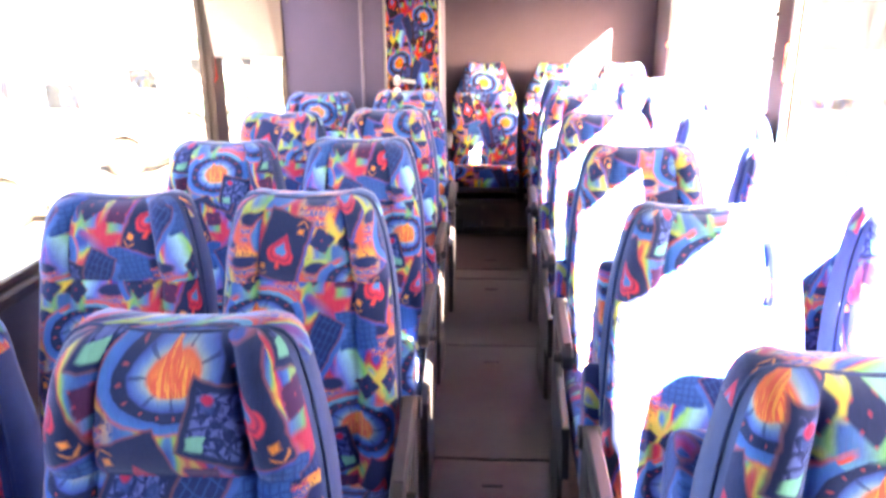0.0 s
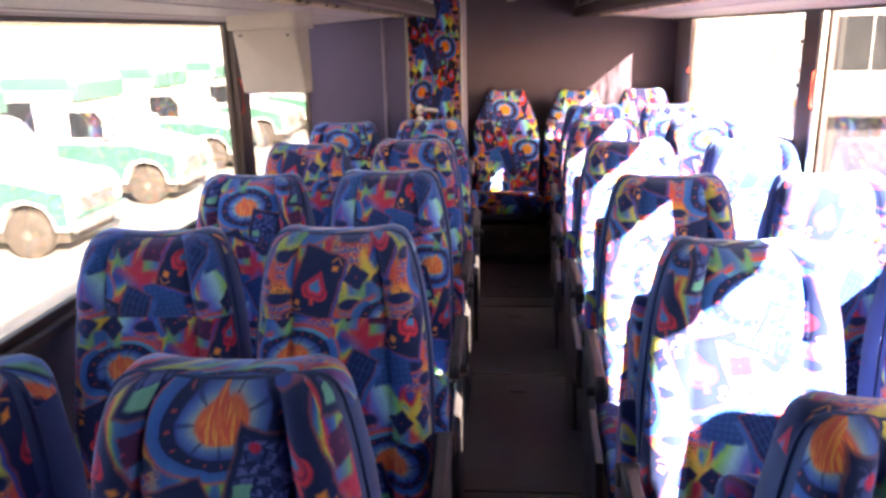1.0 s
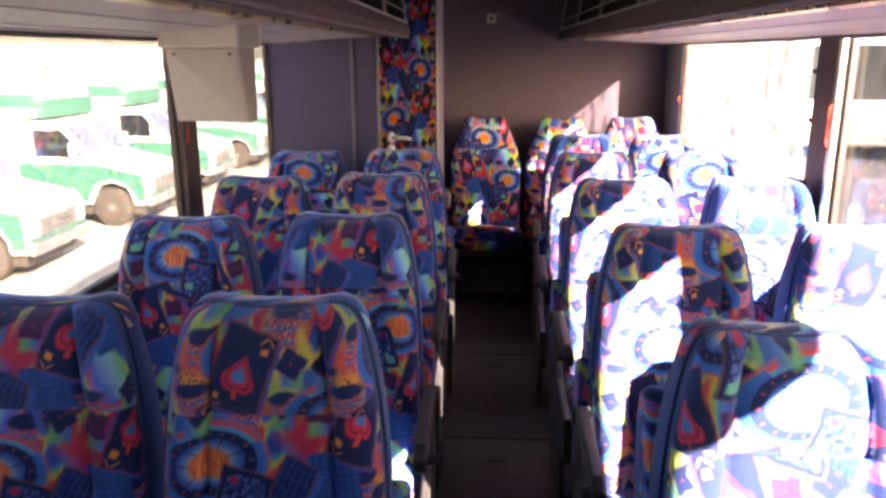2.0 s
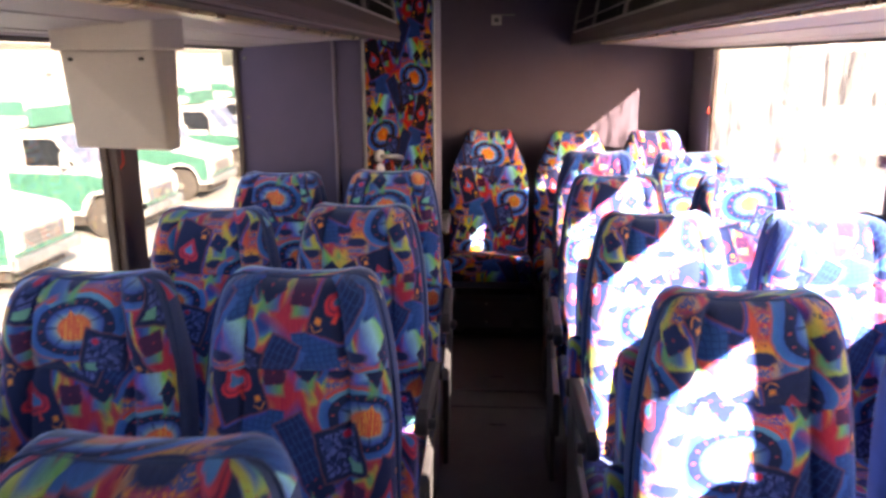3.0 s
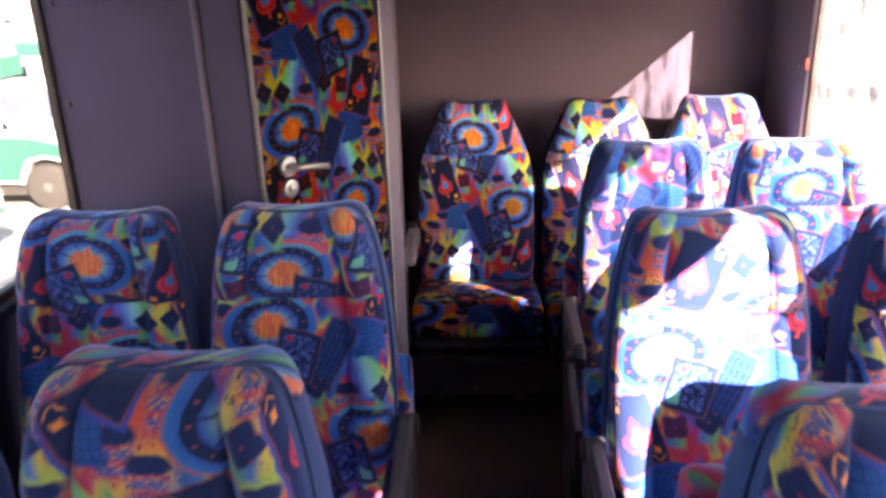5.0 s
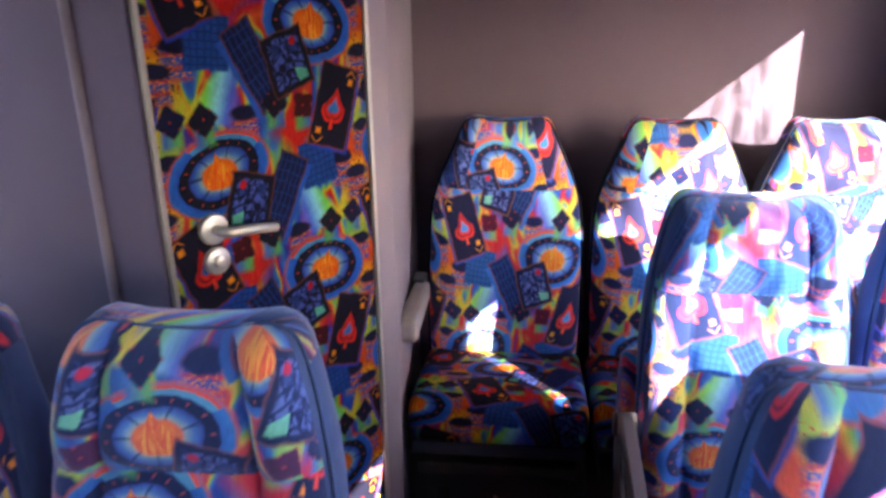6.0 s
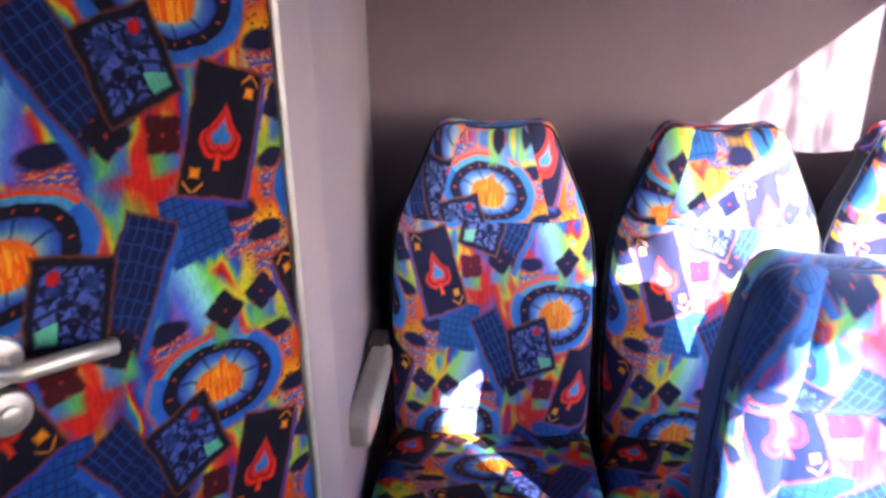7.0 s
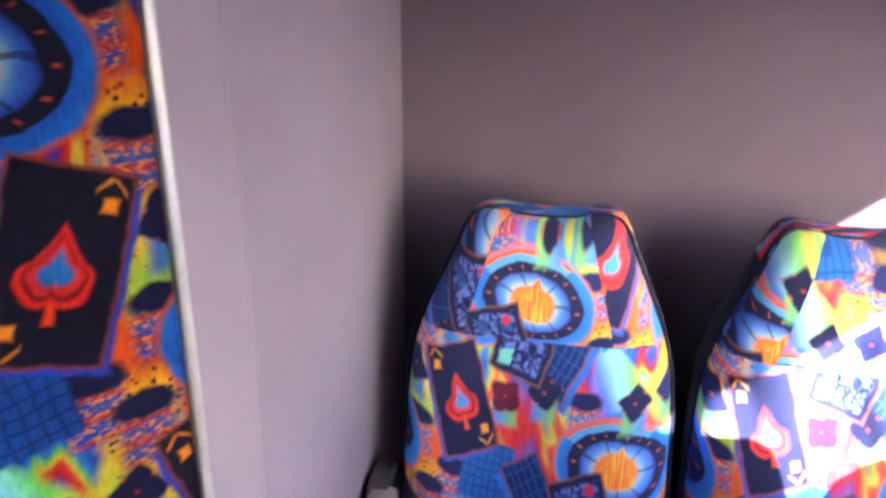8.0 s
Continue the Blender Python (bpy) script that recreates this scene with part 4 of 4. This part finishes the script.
rear = seat("rear bench seat in multicolour casino plush against the bulkhead", 0, 0.24, 1.10, LIT_REAR_PLUSH, DARK_VELVET, ((0.298, -0.727), (0.01, -0.969)), LIT_REAR_HEAD)
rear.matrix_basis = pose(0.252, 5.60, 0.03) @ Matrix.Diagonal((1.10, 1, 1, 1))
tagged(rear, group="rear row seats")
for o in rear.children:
    # The cushions take the darkened copy, their shade put into the cloth's colour.
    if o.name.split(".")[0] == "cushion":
        o.data.materials[0] = SHADED_PLUSH
    if o.name.startswith("cushion"):
        o.data.transform(Matrix.Translation((0, -0.14, 0.36)) @ pose(0, 0, 0, -6) @ Matrix.Translation((0, 0.14, -0.36)))
for ob, shift in ((rear, (0.0, 0.0)), (copy_thing(rear, pose(0.762, 5.605, 0.025, 0, 0, -1.0)), (0.07, 0.115)), (copy_thing(rear, pose(1.235, 5.61, 0.025, 0, 0, 1.0)), (0.20, 0.05))):
    for o in ob.children_recursive:
        o.color = (0.0, 0.0, *shift)
base_box = thing("rear_seat_base", "dark boxed base under the rear row", "seat base")
part("riser", box_bm(-0.02, 1.52, 5.185, 5.24, 0.006, 0.245, 0.006), DARK_PLASTIC, base_box)
for x0, x1 in ((-0.015, 0.50), (0.505, 1.01), (1.015, 1.515)):
    part("kick_panel", box_bm(x0, x1, 5.168, 5.184, 0.055, 0.240, 0.004), SIDE_GREY, base_box, "dark plastic kick panel")
    for z in (0.09, 0.20):
        part("screw", disc_bm(((x0 + x1) / 2, 5.167, z), (0, -1, 0), 0.005, 0.006, 10), CHROME, base_box)
part("toe_strip", box_bm(-0.02, 1.52, 5.160, 5.184, 0.006, 0.050, 0.004), RUBBER, base_box, "black rubber toe strip")
ra = thing("folding_armrest", "grey folding armrest beside the cubicle wall", "armrest")
part("pad", prism_bm([(5.085, 0.648), (5.10, 0.628), (5.16, 0.618), (5.42, 0.628), (5.42, 0.683), (5.30, 0.695), (5.12, 0.708), (5.09, 0.693)], "x", -0.022, 0.026, 0.010), GREY_PLASTIC, ra, "grey moulded pad")
part("bracket", box_bm(-0.03, 0.01, 5.40, 5.48, 0.61, 0.69, 0.006), DARK_PLASTIC, ra)

# ---- the yard ----
gm = bmesh.new()
box_bm(-600, 600, -600, 600, GROUND - 0.5, GROUND, bm=gm)
ground = tagged(mesh_object("ground", gm, DIRT), "pale dusty yard ground", "ground", kind="structure")


lane = tagged(mesh_object("road", box_bm(3.2, 60, -80, 120, GROUND - 0.02, GROUND + 0.006), ASPHALT), "worn grey asphalt lane beside the coach", "road", kind="structure")


def wheel_parts(ob, x, y, z, r, w, axis="y", d=1):
    nrm = (0, d, 0) if axis == "y" else (d, 0, 0)
    tyre = part("wheel", disc_bm((x, y, z), nrm, r, w, 28, 0.03), TYRE, ob, "black tyre on a pale steel rim", True)
    off = Vector(nrm) * (w / 2 + 0.004)
    part("rim", disc_bm(tuple(Vector((x, y, z)) + off), nrm, r * 0.58, 0.02, 24, 0.008), RIM_STEEL, tyre)
    part("hub_cap", disc_bm(tuple(Vector((x, y, z)) + off * 1.15), nrm, r * 0.2, 0.03, 16, 0.008), ALU, tyre)


def van():
    """A cutaway shuttle van facing +x, its near side towards -y; origin on the ground under the front axle's near wheel."""
    ob = thing("shuttle_van", "parked white and green cutaway shuttle van", "van", "row of vans")
    side = [(-2.2, 0.45), (-0.50, 0.42), (-0.46, 0.62), (-0.30, 0.80), (0.0, 0.86), (0.30, 0.80), (0.46, 0.62), (0.50, 0.42), (0.80, 0.42), (0.86, 0.60), (0.84, 0.98), (0.72, 1.12), (-0.28, 1.30), (-0.40, 1.34), (-2.2, 1.34)]
    part("body", prism_bm(side, "y", 0.0, 2.0, 0.03), VAN_WHITE, ob, "white cab body")
    part("hood_panel", prism_bm([(0.845, 0.99), (0.73, 1.13), (-0.27, 1.31), (-0.27, 1.29), (0.70, 1.10), (0.82, 0.97)], "y", 0.06, 1.94, 0.004), VAN_WHITE, ob, "white hood")
    for y0, y1 in ((-0.006, 0.004), (1.996, 2.006)):
        part("side_stripe", prism_bm([(-2.2, 0.50), (-0.56, 0.50), (-0.52, 0.66), (-0.34, 0.86), (0.0, 0.93), (0.34, 0.86), (0.52, 0.66), (0.56, 0.50), (0.80, 0.50), (0.78, 1.02), (-0.30, 1.22), (-2.2, 1.25)], "y", y0, y1), VAN_GREEN, ob, "green side stripe")
    part("cab_roof", prism_bm([(-0.40, 1.33), (-1.02, 1.98), (-1.25, 2.06), (-2.2, 2.06), (-2.2, 1.33)], "y", 0.05, 1.95, 0.03), VAN_WHITE, ob, "white cab roof")
    part("windscreen", prism_bm([(-0.425, 1.405), (-0.935, 1.945), (-0.97, 1.93), (-0.47, 1.37)], "y", 0.09, 1.91), SKY_GLASS, ob, "windscreen with the sky's reflection in its colour")
    part("pillar", prism_bm([(-0.41, 1.41), (-0.92, 1.955), (-0.96, 1.93), (-0.46, 1.37)], "y", 0.985, 1.005), VAN_WHITE, ob)
    for y0, y1 in ((0.022, 0.052), (1.948, 1.978)):
        part("side_window", prism_bm([(-0.60, 1.37), (-1.08, 1.88), (-1.75, 1.88), (-1.75, 1.37)], "y", y0, y1), BUS_GLASS, ob, "dark cab side window")
    part("grille", box_bm(0.855, 0.885, 0.35, 1.65, 0.66, 0.94, 0.01), GREY_PLASTIC, ob, "grey slatted grille")
    for z in (0.72, 0.79, 0.86):
        part("grille_slat", box_bm(0.885, 0.893, 0.40, 1.60, z - 0.012, z + 0.012), DARK_PLASTIC, ob)
    for y in (0.18, 1.82):
        part("headlight", box_bm(0.845, 0.885, y - 0.14, y + 0.14, 0.70, 0.92, 0.02), LAMP_GLASS, ob, "square headlight")
    part("front_band", box_bm(0.852, 0.872, 0.05, 1.95, 0.605, 0.655, 0.004), VAN_GREEN, ob, "green band below the grille")
    part("wheel_arch", box_bm(-0.47, 0.47, 0.26, 1.74, 0.40, 0.84), TYRE, ob, "black wheel arch")
    part("underbody", box_bm(-2.1, 0.7, 0.15, 1.85, 0.22, 0.43), TYRE, ob)
    part("bumper", box_bm(0.82, 0.96, -0.02, 2.02, 0.40, 0.60, 0.04), CHROME, ob, "metal front bumper")
    for y, d in ((-0.22, -1), (2.22, 1)):
        part("mirror", box_bm(-0.75, -0.62, y - 0.09, y + 0.09, 1.38, 1.66, 0.02), VAN_WHITE, ob, "white door mirror")
        part("mirror_arm", tube_bm([(-0.68, y - d * 0.24, 1.40), (-0.68, y, 1.42)], 0.015, 6), DARK_PLASTIC, ob)
    part("passenger_box", prism_bm([(-2.18, 0.45), (-2.18, 2.0), (-1.55, 2.12), (-1.35, 2.25), (-1.45, 2.62), (-1.75, 2.78), (-6.6, 2.78), (-6.6, 0.45)], "y", -0.10, 2.10, 0.05), VAN_WHITE, ob, "white passenger box over the cab")
    for y0, y1 in ((-0.112, -0.102), (2.102, 2.112)):
        part("roof_stripe", prism_bm([(-1.47, 2.30), (-1.55, 2.58), (-6.5, 2.58), (-6.5, 2.34)], "y", y0, y1), VAN_GREEN, ob, "green stripe under the roof")
        for x in (-3.0, -4.1, -5.2):
            part("box_window", box_bm(x - 0.46, x + 0.46, y0 - 0.001, y1 + 0.001, 1.35, 2.10), BUS_GLASS, ob, "dark passenger window")
    part("front_stripe", box_bm(-1.50, -1.36, -0.11, 2.11, 2.10, 2.46, 0.03), VAN_GREEN, ob, "green band over the cab")
    wheel_parts(ob, 0.0, 0.10, 0.38, 0.38, 0.24, "y", -1)
    wheel_parts(ob, 0.0, 1.90, 0.38, 0.38, 0.24, "y", 1)
    wheel_parts(ob, -4.8, 0.12, 0.38, 0.38, 0.26, "y", -1)
    return ob


def resize(ob, sx, sy, sz):
    """Changes the proportions of a vehicle's parts, but keeps its wheels round."""
    for ch in ob.children_recursive:
        wheel = ch.name.split(".")[0] in ("wheel", "rim", "hub_cap")
        ch.data.transform(Matrix.Diagonal((1 if wheel else sx, 1 if wheel else sy, 1 if wheel else sz, 1)))
        if wheel:
            mid = sum((w.co for w in ch.data.vertices), Vector()) / len(ch.data.vertices)
            ch.data.transform(Matrix.Translation((mid.x * (sx - 1), mid.y * (sy - 1), 0)))


v0 = van()
resize(v0, 0.84, 0.84, 1.0)
v0.matrix_basis = pose(-7.0, 14.65, GROUND, 0, 0, -1)
for k in (-4, -3, -2, -1, 1, 2, 3, 4, 5):
    copy_thing(v0, pose(-7.02 - 0.08 * (k % 2), 14.65 + 3.85 * k, GROUND, 0, 0, -1 + 0.8 * (k % 3)))


def tour_bus():
    """A parked tour bus facing -y; origin on the ground under the middle of its front."""
    ob = thing("tour_bus", "parked white tour bus with a wide windscreen with the sky's reflection in its colour", "bus", "row of buses")
    part("body", prism_bm([(0.0, 0.35), (-0.06, 0.9), (0.02, 1.4), (0.22, 2.9), (0.45, 3.2), (11.0, 3.25), (11.0, 0.35)], "x", -1.25, 1.25, 0.10), VAN_WHITE, ob, "white bus body")
    part("windscreen", prism_bm([(0.005, 1.50), (0.185, 2.80), (0.21, 2.80), (0.03, 1.50)], "x", -1.15, -0.03), BUS_GLASS, ob, "windscreen with the sky's reflection in its colour half")
    part("windscreen", prism_bm([(0.005, 1.50), (0.185, 2.80), (0.21, 2.80), (0.03, 1.50)], "x", 0.03, 1.15), BUS_GLASS, ob, "windscreen with the sky's reflection in its colour half")
    part("bumper", box_bm(-1.26, 1.26, -0.14, 0.05, 0.40, 0.72, 0.05), GREY_PLASTIC, ob, "grey front bumper")
    for x in (-0.95, 0.95):
        part("headlight", box_bm(x - 0.16, x + 0.16, -0.10, -0.03, 0.82, 1.0, 0.02), LAMP_GLASS, ob, "headlight")
        part("mirror", box_bm(x * 1.5 - 0.09, x * 1.5 + 0.09, -0.28, -0.16, 2.1, 2.6, 0.03), DARK_PLASTIC, ob, "black mirror")
    for x0, x1 in ((-1.262, -1.252), (1.252, 1.262)):
        for k in range(6):
            part("side_window", box_bm(x0, x1, 0.8 + k * 1.65, 2.3 + k * 1.65, 1.75, 2.75), BUS_GLASS, ob, "dark side window")
        part("side_stripe", box_bm(x0, x1, 0.5, 10.8, 1.15, 1.32), REDPAINT, ob, "red side stripe")
    wheel_parts(ob, -1.12, 2.2, 0.5, 0.5, 0.3, "x", -1)
    wheel_parts(ob, 1.12, 2.2, 0.5, 0.5, 0.3, "x", 1)
    wheel_parts(ob, -1.12, 8.2, 0.5, 0.5, 0.3, "x", -1)
    return ob


b0 = tour_bus()
resize(b0, 1.0, 1.0, 1.24)
b0.matrix_basis = pose(14.3, 23.2, GROUND, 0, 0, -14)
for x, y in ((11.3, 24.4), (17.4, 21.9), (20.6, 20.6)):
    copy_thing(b0, pose(x, y, GROUND, 0, 0, -14))

ware = thing("warehouse", "long pale stucco warehouse behind the vans", "building")
part("wall", box_bm(-34, -24, -40, 70, GROUND, GROUND + 4.2), STUCCO, ware)
part("roof", prism_bm([(-34.4, GROUND + 4.2), (-23.6, GROUND + 4.2), (-23.6, GROUND + 4.45), (-29, GROUND + 5.6), (-34.4, GROUND + 4.45)], "y", -40.4, 70.4), STUCCO, ware, "low pale roof")
for k in range(12):
    part("vent", box_bm(-24.02, -23.96, -30 + k * 8, -29.4 + k * 8, GROUND + 2.5, GROUND + 2.7), SIDE_GREY, ware, "small dark vent")
